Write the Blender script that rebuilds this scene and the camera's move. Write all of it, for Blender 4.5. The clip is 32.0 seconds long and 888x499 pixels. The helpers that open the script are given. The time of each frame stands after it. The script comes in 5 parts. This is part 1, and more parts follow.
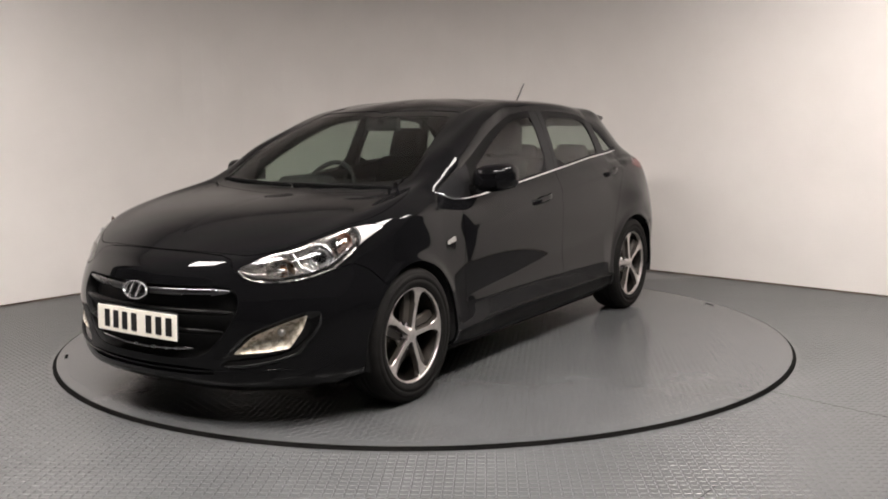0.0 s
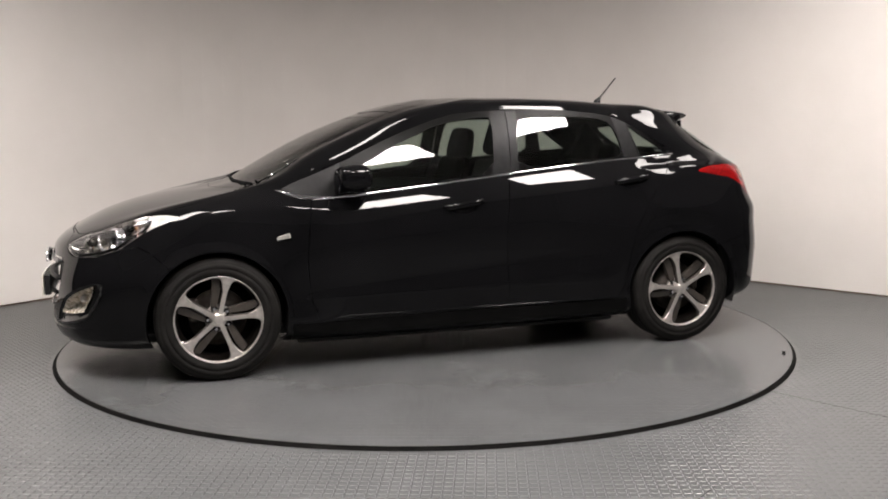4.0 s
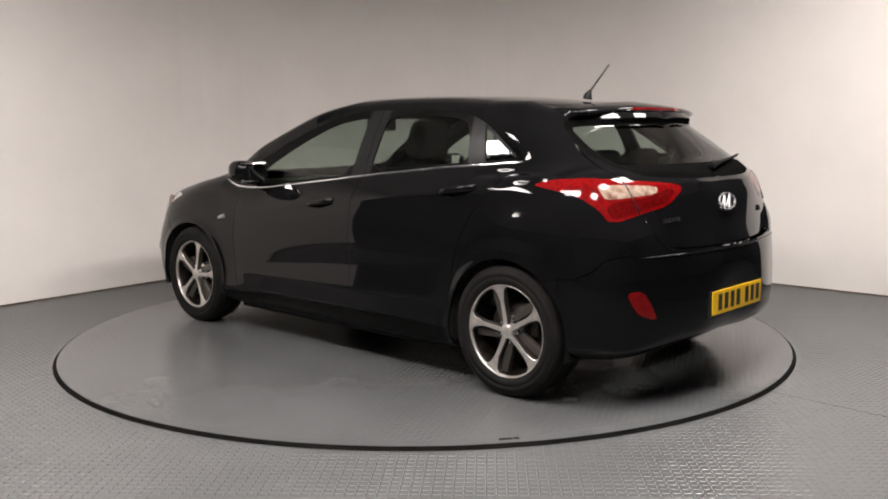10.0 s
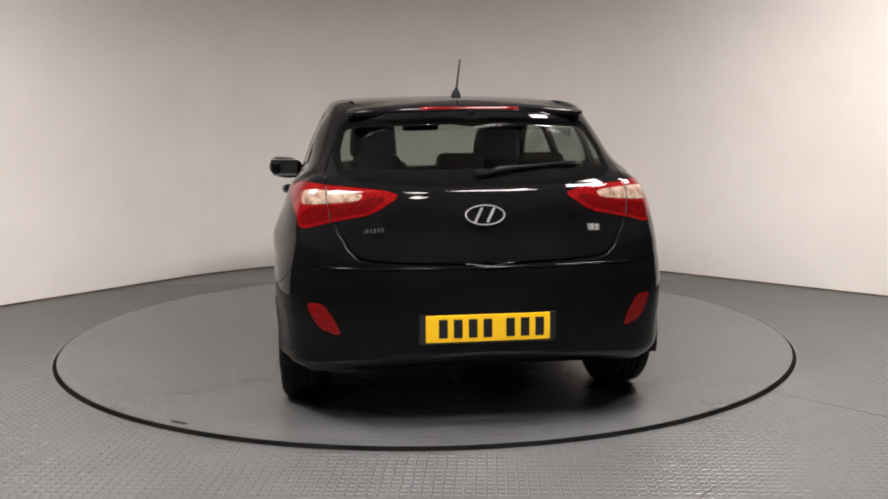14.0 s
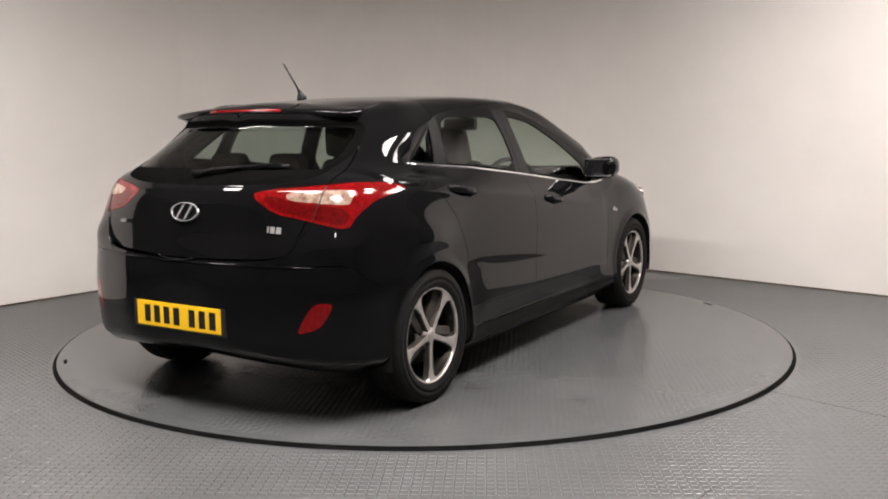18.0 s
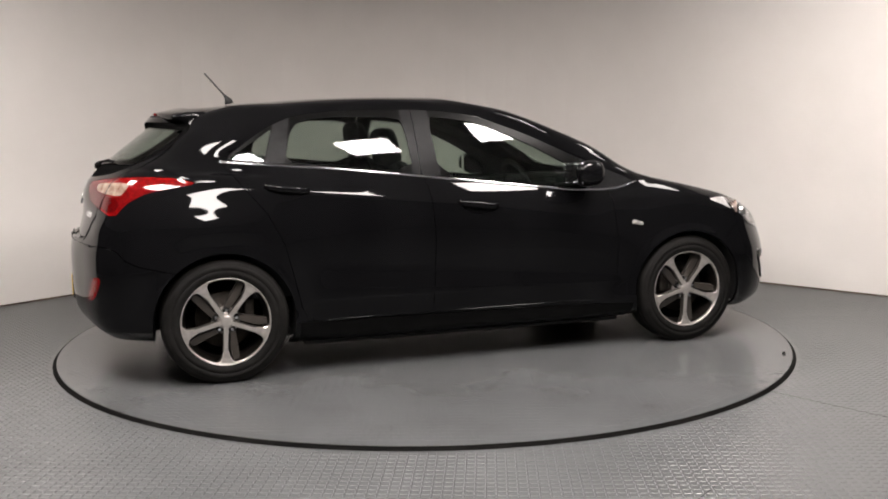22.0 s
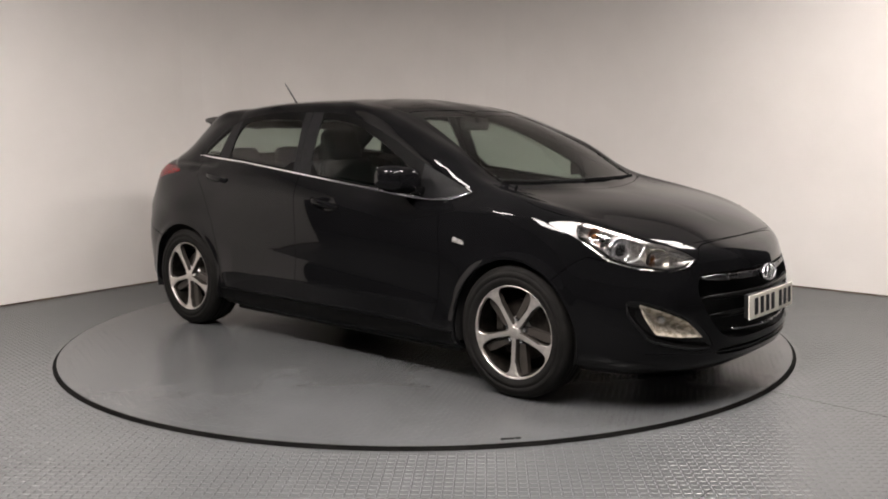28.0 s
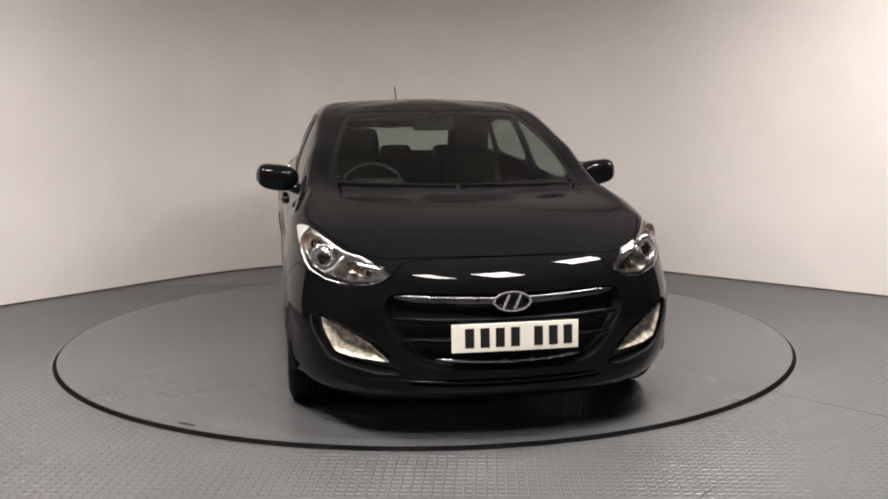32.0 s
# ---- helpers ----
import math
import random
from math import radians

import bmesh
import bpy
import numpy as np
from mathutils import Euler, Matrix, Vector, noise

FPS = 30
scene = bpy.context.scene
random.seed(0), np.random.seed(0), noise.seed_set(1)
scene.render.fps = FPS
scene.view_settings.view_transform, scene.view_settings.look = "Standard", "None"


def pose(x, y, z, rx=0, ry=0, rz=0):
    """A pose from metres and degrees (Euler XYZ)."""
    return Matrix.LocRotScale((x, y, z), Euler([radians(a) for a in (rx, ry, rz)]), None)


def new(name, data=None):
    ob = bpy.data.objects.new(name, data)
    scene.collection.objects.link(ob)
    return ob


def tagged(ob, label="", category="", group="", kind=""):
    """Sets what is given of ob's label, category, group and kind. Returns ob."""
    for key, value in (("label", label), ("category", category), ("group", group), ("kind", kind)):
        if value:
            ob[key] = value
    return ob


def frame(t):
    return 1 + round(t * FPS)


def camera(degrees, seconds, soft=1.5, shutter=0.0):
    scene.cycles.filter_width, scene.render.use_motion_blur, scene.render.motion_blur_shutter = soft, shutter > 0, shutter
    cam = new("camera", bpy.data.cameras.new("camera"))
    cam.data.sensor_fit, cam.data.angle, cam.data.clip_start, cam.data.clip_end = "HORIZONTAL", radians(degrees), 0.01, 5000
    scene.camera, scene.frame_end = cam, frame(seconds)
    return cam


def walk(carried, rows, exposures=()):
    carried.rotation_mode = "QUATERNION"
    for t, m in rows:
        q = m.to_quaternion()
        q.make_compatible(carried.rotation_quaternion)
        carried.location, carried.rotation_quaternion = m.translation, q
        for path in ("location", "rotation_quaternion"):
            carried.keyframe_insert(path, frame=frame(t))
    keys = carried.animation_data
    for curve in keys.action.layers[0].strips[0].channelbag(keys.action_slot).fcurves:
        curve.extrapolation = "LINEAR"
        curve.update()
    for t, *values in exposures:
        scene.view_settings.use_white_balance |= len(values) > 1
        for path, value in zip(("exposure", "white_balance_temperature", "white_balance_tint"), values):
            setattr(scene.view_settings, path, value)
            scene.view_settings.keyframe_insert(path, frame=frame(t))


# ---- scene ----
# The camera stands still on its tripod while the turntable turns.
cam = camera(52.0, 32.0, soft=1.9)
EYE = (0.0, -5.669, 1.251)
PAN, TILT, LEAN = -1.127, 7.512, -0.444
CAM_POSE = pose(*EYE, 0, 0, PAN) @ pose(0, 0, 0, 90 - TILT) @ pose(0, 0, 0, 0, 0, LEAN)
walk(cam, [(0.0, CAM_POSE), (32.0, CAM_POSE)])

# Heading of the turntable and the car on it, degrees by seconds.
TURN = [(0, 235.6), (1, 225.9), (2, 216.2), (3, 206.4), (3.5, 201.4), (5.5, 181.2), (6, 176.2), (7, 166.0), (8, 155.9), (9, 145.9),
        (10, 136.0), (11, 126.1), (12, 116.3), (13, 106.4), (14, 96.6), (14.5, 91.7), (16.5, 72.2), (17, 67.3), (18, 57.5),
        (19, 47.6), (20, 37.6), (21, 27.6), (22, 17.5), (23, 7.4), (24, -2.8), (25, -12.8), (25.5, -17.8), (27.5, -37.5),
        (28, -42.3), (29, -51.9), (30, -61.4), (31, -71.0), (32, -80.7)]
CAR_X, CAR_Y = 0.007, -0.017  # where the car stands on the turntable

# ---- light ----
world = bpy.data.worlds.new("hall_gloom")
world.use_nodes = True
world.node_tree.nodes["Background"].inputs["Color"].default_value = (0.55, 0.56, 0.6, 1)
world.node_tree.nodes["Background"].inputs["Strength"].default_value = 0.02
scene.world = world
scene.view_settings.exposure = 0.0
LAMP = 66.0  # radiance of the ceiling panels
# ---- materials ----
def material(name, colour, rough=0.5, metal=0.0, spec=0.5, coat=0.0, transmit=0.0, ior=1.45):
    m = bpy.data.materials.new(name)
    m.use_nodes = True
    b = m.node_tree.nodes["Principled BSDF"]
    b.inputs["Base Color"].default_value = (*colour, 1)
    b.inputs["Roughness"].default_value = rough
    b.inputs["Metallic"].default_value = metal
    b.inputs["Specular IOR Level"].default_value = spec
    b.inputs["Coat Weight"].default_value = coat
    b.inputs["Coat Roughness"].default_value = 0.03
    b.inputs["Transmission Weight"].default_value = transmit
    b.inputs["IOR"].default_value = ior
    return m


def node(m, kind, **values):
    n = m.node_tree.nodes.new(kind)
    for key, value in values.items():
        n.inputs[key].default_value = value
    return n


def link(m, a, out, b, into):
    m.node_tree.links.new(a.outputs[out], b.inputs[into])


def mottled(m, scale, low, high, rough=None, bump=0.0, bump_scale=None, detail=4.0):
    """Noise between two colours, with matching changes of gloss and a fine relief."""
    tree, b = m.node_tree, m.node_tree.nodes["Principled BSDF"]
    co = node(m, "ShaderNodeTexCoord")
    n = node(m, "ShaderNodeTexNoise", Scale=scale, Detail=detail, Roughness=0.6)
    link(m, co, "Object", n, "Vector")
    ramp = m.node_tree.nodes.new("ShaderNodeValToRGB")
    ramp.color_ramp.elements[0].position, ramp.color_ramp.elements[1].position = 0.35, 0.65
    ramp.color_ramp.elements[0].color, ramp.color_ramp.elements[1].color = (*low, 1), (*high, 1)
    link(m, n, "Fac", ramp, "Fac")
    link(m, ramp, "Color", b, "Base Color")
    if rough:
        r = node(m, "ShaderNodeMapRange", **{"To Min": rough[0], "To Max": rough[1]})
        link(m, n, "Fac", r, "Value")
        link(m, r, "Result", b, "Roughness")
    if bump:
        n2 = node(m, "ShaderNodeTexNoise", Scale=bump_scale or scale * 8, Detail=3.0)
        link(m, co, "Object", n2, "Vector")
        bp = node(m, "ShaderNodeBump", Strength=bump, Distance=0.002)
        link(m, n2, "Fac", bp, "Height")
        link(m, bp, "Normal", b, "Normal")
    return m


PAINT = mottled(material("black_metallic_paint", (0.003, 0.003, 0.0035), 0.03, 0.0, 0.24), 3.0, (0.0032, 0.0032, 0.0036), (0.0048, 0.0048, 0.0053), (0.02, 0.045))


def pane_glass(name, tint):
    """Thin glass: tinted see-through, with a mirror gloss that grows at grazing angles."""
    m = bpy.data.materials.new(name)
    m.use_nodes = True
    t = m.node_tree
    t.nodes.clear()
    clear, gloss, mix, face, power, scale, out = [t.nodes.new(k) for k in ("ShaderNodeBsdfTransparent", "ShaderNodeBsdfGlossy", "ShaderNodeMixShader", "ShaderNodeLayerWeight", "ShaderNodeMath", "ShaderNodeMath", "ShaderNodeOutputMaterial")]
    clear.inputs["Color"].default_value = (*tint, 1)
    gloss.inputs["Roughness"].default_value = 0.01
    face.inputs["Blend"].default_value = 0.5
    power.operation, power.inputs[1].default_value = "POWER", 4.5
    scale.operation, scale.inputs[1].default_value, scale.inputs[2].default_value = "MULTIPLY_ADD", 0.9, 0.055
    t.links.new(face.outputs["Facing"], power.inputs[0])
    t.links.new(power.outputs[0], scale.inputs[0])
    t.links.new(scale.outputs[0], mix.inputs[0])
    t.links.new(clear.outputs[0], mix.inputs[1])
    t.links.new(gloss.outputs[0], mix.inputs[2])
    t.links.new(mix.outputs[0], out.inputs["Surface"])
    return m


GLASS = pane_glass("green_tinted_glass", (0.60, 0.67, 0.62))
GLASS_DARK = pane_glass("dark_tinted_glass", (0.58, 0.64, 0.60))
LENS = pane_glass("clear_lamp_lens", (0.93, 0.93, 0.93))
BLACK_PLASTIC = mottled(material("black_plastic", (0.012, 0.012, 0.012), 0.45), 30.0, (0.010, 0.010, 0.010), (0.016, 0.016, 0.016), None, 0.3, 900)
GRILLE_BLACK = mottled(material("dark_grille_plastic", (0.004, 0.004, 0.004), 0.55, 0.0, 0.15), 30.0, (0.003, 0.003, 0.003), (0.006, 0.006, 0.006), None, 0.3, 500)
GLOSS_BLACK = material("gloss_black_trim", (0.004, 0.004, 0.004), 0.07)
RUBBER = mottled(material("tyre_rubber", (0.008, 0.0075, 0.007), 0.6, 0.0, 0.13), 14.0, (0.007, 0.0067, 0.0063), (0.013, 0.0122, 0.0115), (0.55, 0.8), 0.4, 260)
FRIT = mottled(material("black_glass_border", (0.004, 0.004, 0.004), 0.95, 0.0, 0.0), 30.0, (0.003, 0.003, 0.003), (0.005, 0.005, 0.005))
FRAME_DARK = mottled(material("dark_window_frame", (0.003, 0.003, 0.003), 0.3, 0.0, 0.08), 20.0, (0.0025, 0.0025, 0.0025), (0.004, 0.004, 0.004), (0.26, 0.34))
FRAME_BLACK = mottled(material("satin_black_frame", (0.016, 0.016, 0.017), 0.32, 0.0, 0.16), 20.0, (0.0095, 0.0095, 0.010), (0.014, 0.014, 0.0148), (0.28, 0.38))
SEAL = material("rubber_seal", (0.01, 0.01, 0.01), 0.6)
CHROME = material("chrome", (0.86, 0.86, 0.88), 0.06, 1.0)
SATIN = material("satin_silver", (0.62, 0.61, 0.60), 0.28, 1.0)
FABRIC = mottled(material("dark_seat_fabric", (0.02, 0.02, 0.021), 0.9), 60.0, (0.005, 0.005, 0.0055), (0.010, 0.010, 0.0105), None, 0.5, 700)
HEADLINER = material("headliner", (0.16, 0.16, 0.155), 0.95)
CABIN = mottled(material("cabin_plastic", (0.018, 0.018, 0.019), 0.6), 25.0, (0.008, 0.008, 0.0085), (0.013, 0.013, 0.0135), None, 0.3, 800)
LAMP_BOWL = mottled(material("lamp_reflector", (0.4, 0.39, 0.38), 0.22, 0.9), 34.0, (0.20, 0.19, 0.18), (0.60, 0.58, 0.56), (0.10, 0.30), 1.0, 48)
PINK_BOWL = mottled(material("indicator_reflector", (0.6, 0.42, 0.36), 0.25, 0.7), 45.0, (0.42, 0.27, 0.22), (0.82, 0.66, 0.60), (0.12, 0.30), 0.8, 110)
DARK_BOWL = mottled(material("dim_reflector", (0.25, 0.24, 0.21), 0.3, 0.9), 18.0, (0.18, 0.17, 0.145), (0.34, 0.33, 0.30), (0.2, 0.36), 0.3, 40)
PALE_TIP = mottled(material("pale_lamp_tip", (0.8, 0.79, 0.78), 0.2, 0.0), 20.0, (0.46, 0.445, 0.435), (0.62, 0.61, 0.60))
REPEATER = mottled(material("repeater_lens", (0.32, 0.31, 0.30), 0.12, 0.0), 60.0, (0.20, 0.19, 0.18), (0.40, 0.385, 0.37))
DULL_CHROME = mottled(material("dull_chrome", (0.42, 0.42, 0.43), 0.2, 1.0), 9.0, (0.34, 0.34, 0.35), (0.46, 0.46, 0.47), (0.22, 0.32))
DARK_CHROME = mottled(material("dark_chrome", (0.15, 0.15, 0.155), 0.25, 1.0), 9.0, (0.11, 0.11, 0.115), (0.18, 0.18, 0.185), (0.22, 0.34))
FOG_BOWL = mottled(material("fog_reflector", (0.8, 0.72, 0.58), 0.3, 0.25), 40.0, (0.36, 0.315, 0.25), (0.60, 0.55, 0.46), (0.15, 0.4), 0.8, 90)
AMBER = material("amber_bulb", (0.30, 0.13, 0.05), 0.2)
RED_LENS = mottled(material("red_lamp_lens", (0.28, 0.006, 0.006), 0.06, 0.0, 0.5), 60.0, (0.10, 0.0016, 0.002), (0.19, 0.0032, 0.004), None, 0.06, 260)
WHITE_LENS = mottled(material("white_lamp_lens", (0.5, 0.36, 0.32), 0.08, 0.0, 0.5), 24.0, (0.15, 0.075, 0.05), (0.38, 0.30, 0.24), None, 0.05, 200)
RED_DEEP = mottled(material("deep_red_lens", (0.06, 0.001, 0.0015), 0.1), 70.0, (0.055, 0.0009, 0.0013), (0.10, 0.0016, 0.002), None, 0.12, 300)
BARREL = mottled(material("dark_barrel", (0.05, 0.045, 0.04), 0.3, 0.8), 25.0, (0.012, 0.010, 0.009), (0.035, 0.030, 0.026), (0.25, 0.45))
GUNMETAL = mottled(material("grey_rim_paint", (0.07, 0.063, 0.056), 0.35, 0.3), 12.0, (0.042, 0.037, 0.032), (0.065, 0.057, 0.050))
ALLOY = mottled(material("machined_alloy", (0.55, 0.52, 0.49), 0.3, 0.72), 30.0, (0.50, 0.47, 0.44), (0.62, 0.585, 0.55), (0.24, 0.36))
IRON = mottled(material("brake_iron", (0.16, 0.14, 0.13), 0.5, 0.8), 20.0, (0.035, 0.029, 0.025), (0.085, 0.075, 0.066))
PLATE_WHITE = material("white_plate", (0.92, 0.88, 0.78), 0.3)
PLATE_YELLOW = material("yellow_plate", (0.92, 0.56, 0.015), 0.3)
PLATE_INK = material("plate_black", (0.012, 0.012, 0.012), 0.4)
MIRROR = material("mirror_silver", (0.9, 0.9, 0.9), 0.02, 1.0)
LINER = material("arch_liner", (0.006, 0.006, 0.006), 0.9)
BADGE = material("bright_badge", (0.76, 0.76, 0.77), 0.18, 0.75)
WIPER = material("wiper_rubber", (0.005, 0.005, 0.005), 0.8, 0.0, 0.1)
# ---- the hall: floor, wall, ceiling ----
def mesh_object(name, verts, faces, mat, smooth=False):
    me = bpy.data.meshes.new(name)
    me.from_pydata([tuple(v) for v in verts], [], [tuple(f) for f in faces])
    if smooth:
        me.shade_smooth()
    me.materials.append(mat)
    return new(name, me)


def bm_object(name, bm, mat, smooth=False):
    me = bpy.data.meshes.new(name)
    bm.to_mesh(me)
    bm.free()
    if smooth:
        me.shade_smooth()
    me.materials.append(mat)
    return new(name, me)


FLOOR_Z, CEIL_Z, DISC_R = -0.016, 3.00, 2.170
WALL = mottled(material("white_wall", (0.82, 0.79, 0.76), 0.75), 1.3, (0.84, 0.80, 0.765), (0.88, 0.84, 0.805), None, 0.15, 60)
GLOOM = mottled(material("dark_surround", (0.05, 0.05, 0.055), 0.7), 2.0, (0.04, 0.04, 0.045), (0.06, 0.06, 0.066))
CEILING = mottled(material("white_ceiling", (0.74, 0.72, 0.70), 0.9), 4.0, (0.84, 0.82, 0.80), (0.88, 0.86, 0.84))


def plate_paint(name, gloss, vary, relief):
    """Grey floor paint over five-bar tread plate, worn to a shine on the bars."""
    m = material(name, (0.19, 0.185, 0.185), 0.35)
    b = m.node_tree.nodes["Principled BSDF"]
    co = node(m, "ShaderNodeTexCoord")
    big = node(m, "ShaderNodeTexNoise", Scale=1.6, Detail=5.0, Roughness=0.6)
    link(m, co, "Object", big, "Vector")
    ramp = m.node_tree.nodes.new("ShaderNodeValToRGB")
    ramp.color_ramp.elements[0].position, ramp.color_ramp.elements[1].position = 0.3, 0.7
    ramp.color_ramp.elements[0].color, ramp.color_ramp.elements[1].color = (0.0745, 0.077, 0.0785, 1), (0.097, 0.100, 0.102, 1)
    link(m, big, "Fac", ramp, "Fac")
    link(m, ramp, "Color", b, "Base Color")
    r = node(m, "ShaderNodeMapRange", **{"To Min": gloss, "To Max": gloss + vary})
    link(m, big, "Fac", r, "Value")
    link(m, r, "Result", b, "Roughness")
    fine = node(m, "ShaderNodeTexNoise", Scale=45.0, Detail=3.0)
    link(m, co, "Object", fine, "Vector")
    bump = node(m, "ShaderNodeBump", Strength=relief, Distance=0.004)
    link(m, fine, "Fac", bump, "Height")
    link(m, bump, "Normal", b, "Normal")
    return m


FLOOR_PAINT = plate_paint("grey_floor_paint", 0.25, 0.08, 0.06)
DISC_PAINT = plate_paint("grey_turntable_paint", 0.21, 0.06, 0.05)
SKIRT = mottled(material("black_rubber_skirt", (0.004, 0.004, 0.004), 0.8, 0.0, 0.06), 5.0, (0.0025, 0.0025, 0.0025), (0.006, 0.0056, 0.0052))

# plan of the hall: two flat walls joined by a wide curve, unseen dark wall added behind
corner, left_dir, right_dir = Vector((-0.28, 4.53)), Vector((-0.625, -0.781)), Vector((0.721, -0.693))
half = left_dir.angle(right_dir) / 2
RUN = 3.07
fillet = RUN * math.tan(half)
centre = corner + (left_dir + right_dir).normalized() * (RUN / math.cos(half))
start, stop = corner + left_dir * RUN, corner + right_dir * RUN
a0, a1 = math.atan2(*(start - centre).yx), math.atan2(*(stop - centre).yx)
plan = [corner + left_dir * 6.5]
for i in range(25):
    a = a0 + (a1 - a0) * i / 24
    plan.append(centre + Vector((math.cos(a), math.sin(a))) * fillet)
plan.append(corner + right_dir * 5.9)


def wall_strip(name, points, thick, mat, label, top=CEIL_Z):
    """An upright wall along the plan, thick outwards."""
    verts, faces = [], []
    n = len(points)
    for i, p in enumerate(points):
        d = (points[min(i + 1, n - 1)] - points[max(i - 1, 0)]).normalized()
        o = Vector((-d.y, d.x)) * thick
        for q in (p, p + o):
            verts += [(q.x, q.y, FLOOR_Z), (q.x, q.y, top)]
    for i in range(n - 1):
        k = 4 * i
        faces += [(k, k + 4, k + 5, k + 1), (k + 2, k + 3, k + 7, k + 6), (k + 1, k + 5, k + 7, k + 3), (k, k + 2, k + 6, k + 4)]
    faces += [(0, 1, 3, 2), (4 * n - 4, 4 * n - 2, 4 * n - 1, 4 * n - 3)]
    ob = mesh_object(name, verts, faces, mat)
    return tagged(ob, label, "wall", kind="structure")


wall_strip("wall_north", plan, 0.12, WALL, "smooth off-white painted wall with a wide curved corner")
# added, never in view: gives the black paint something dark to mirror
wall_strip("unseen_wall", [plan[-1], Vector((7.4, -0.3)), Vector((7.4, -8.5)), Vector((-6.6, -8.5)), Vector((-6.6, -0.1)), plan[0]], 0.12, GLOOM, "unseen dark wall added behind the camera to darken reflections")

JOINT = mottled(material("dark_floor_joint", (0.10, 0.075, 0.055), 0.8), 6.0, (0.07, 0.052, 0.04), (0.16, 0.125, 0.095))
inset = [p + (Vector((0, 0.5)) - p).normalized() * 0.006 for p in plan]
wall_strip("baseboard", inset, 0.005, JOINT, "thin dark joint along the foot of the wall", FLOOR_Z + 0.012)

# ceiling with its panel lights
ceil = mesh_object("ceiling", [(-7, -9, CEIL_Z), (8, -9, CEIL_Z), (8, 6, CEIL_Z), (-7, 6, CEIL_Z), (-7, -9, CEIL_Z + 0.1), (8, -9, CEIL_Z + 0.1), (8, 6, CEIL_Z + 0.1), (-7, 6, CEIL_Z + 0.1)],
                   [(0, 3, 2, 1), (4, 5, 6, 7), (0, 1, 5, 4), (1, 2, 6, 5), (2, 3, 7, 6), (3, 0, 4, 7)], CEILING)
tagged(ceil, "plain white suspended ceiling", "ceiling", kind="structure")


def panel_light(name, strength):
    m = bpy.data.materials.new(name)
    m.use_nodes = True
    m.node_tree.nodes.clear()
    glow = m.node_tree.nodes.new("ShaderNodeEmission")
    glow.inputs["Color"].default_value, glow.inputs["Strength"].default_value = (1.0, 0.925, 0.885, 1), strength
    m.node_tree.links.new(glow.outputs[0], m.node_tree.nodes.new("ShaderNodeOutputMaterial").inputs["Surface"])
    return m


LIGHT = panel_light("panel_light", LAMP)
# half strength only keeps the right-hand wall from coming out too bright
LIGHT_DIM = panel_light("dim_panel_light", LAMP * 0.5)
FRAME_WHITE = material("white_metal_frame", (0.7, 0.7, 0.7), 0.4)


def box_bm(bm, x0, y0, z0, x1, y1, z1):
    vs = [bm.verts.new(p) for p in ((x0, y0, z0), (x1, y0, z0), (x1, y1, z0), (x0, y1, z0), (x0, y0, z1), (x1, y0, z1), (x1, y1, z1), (x0, y1, z1))]
    for f in ((0, 3, 2, 1), (4, 5, 6, 7), (0, 1, 5, 4), (1, 2, 6, 5), (2, 3, 7, 6), (3, 0, 4, 7)):
        bm.faces.new([vs[i] for i in f])


def part(name, bm, mat, parent, label="", smooth=False, at=None):
    ob = bm_object(name, bm, mat, smooth)
    ob.parent = parent
    if at is not None:
        ob.matrix_basis = at
    return tagged(ob, label)


def ceiling_light(x, y, glow, w=0.66, l=0.66):
    base = tagged(new("ceiling_light"), "square white ceiling panel light switched on", "ceiling light", "ceiling panel lights")
    base.location = (x, y, CEIL_Z)
    base.rotation_euler = (0, 0, radians(45))
    bm = bmesh.new()
    for b in ((-w / 2 - 0.02, -l / 2 - 0.02, w / 2 + 0.02, -l / 2), (-w / 2 - 0.02, l / 2, w / 2 + 0.02, l / 2 + 0.02), (-w / 2 - 0.02, -l / 2, -w / 2, l / 2), (w / 2, -l / 2, w / 2 + 0.02, l / 2)):
        box_bm(bm, b[0], b[1], -0.025, b[2], b[3], 0.0)
    part("frame", bm, FRAME_WHITE, base)
    bm = bmesh.new()
    box_bm(bm, -w / 2, -l / 2, -0.018, w / 2, l / 2, -0.004)
    part("diffuser", bm, glow, base, "glowing white diffuser")
    return base


for x, y, glow in ((-0.22, -3.77, LIGHT), (0.90, -2.66, LIGHT), (1.84, -1.41, LIGHT), (2.83, -0.38, LIGHT_DIM), (-1.44, -2.73, LIGHT), (-2.65, -1.61, LIGHT)):
    ceiling_light(x, y, glow)


# floor sheet with a round hole's worth of turntable standing on it
ground = mesh_object("floor", [(-7, -9, FLOOR_Z), (8, -9, FLOOR_Z), (8, 6, FLOOR_Z), (-7, 6, FLOOR_Z), (-7, -9, FLOOR_Z - 0.1), (8, -9, FLOOR_Z - 0.1), (8, 6, FLOOR_Z - 0.1), (-7, 6, FLOOR_Z - 0.1)],
                     [(0, 1, 2, 3), (7, 6, 5, 4), (0, 4, 5, 1), (1, 5, 6, 2), (2, 6, 7, 3), (3, 7, 4, 0)], FLOOR_PAINT)
tagged(ground, "grey painted metal tread plate floor", "floor", kind="structure")

turntable = tagged(new("turntable"), "round grey painted steel car turntable with black rubber edge", "turntable")


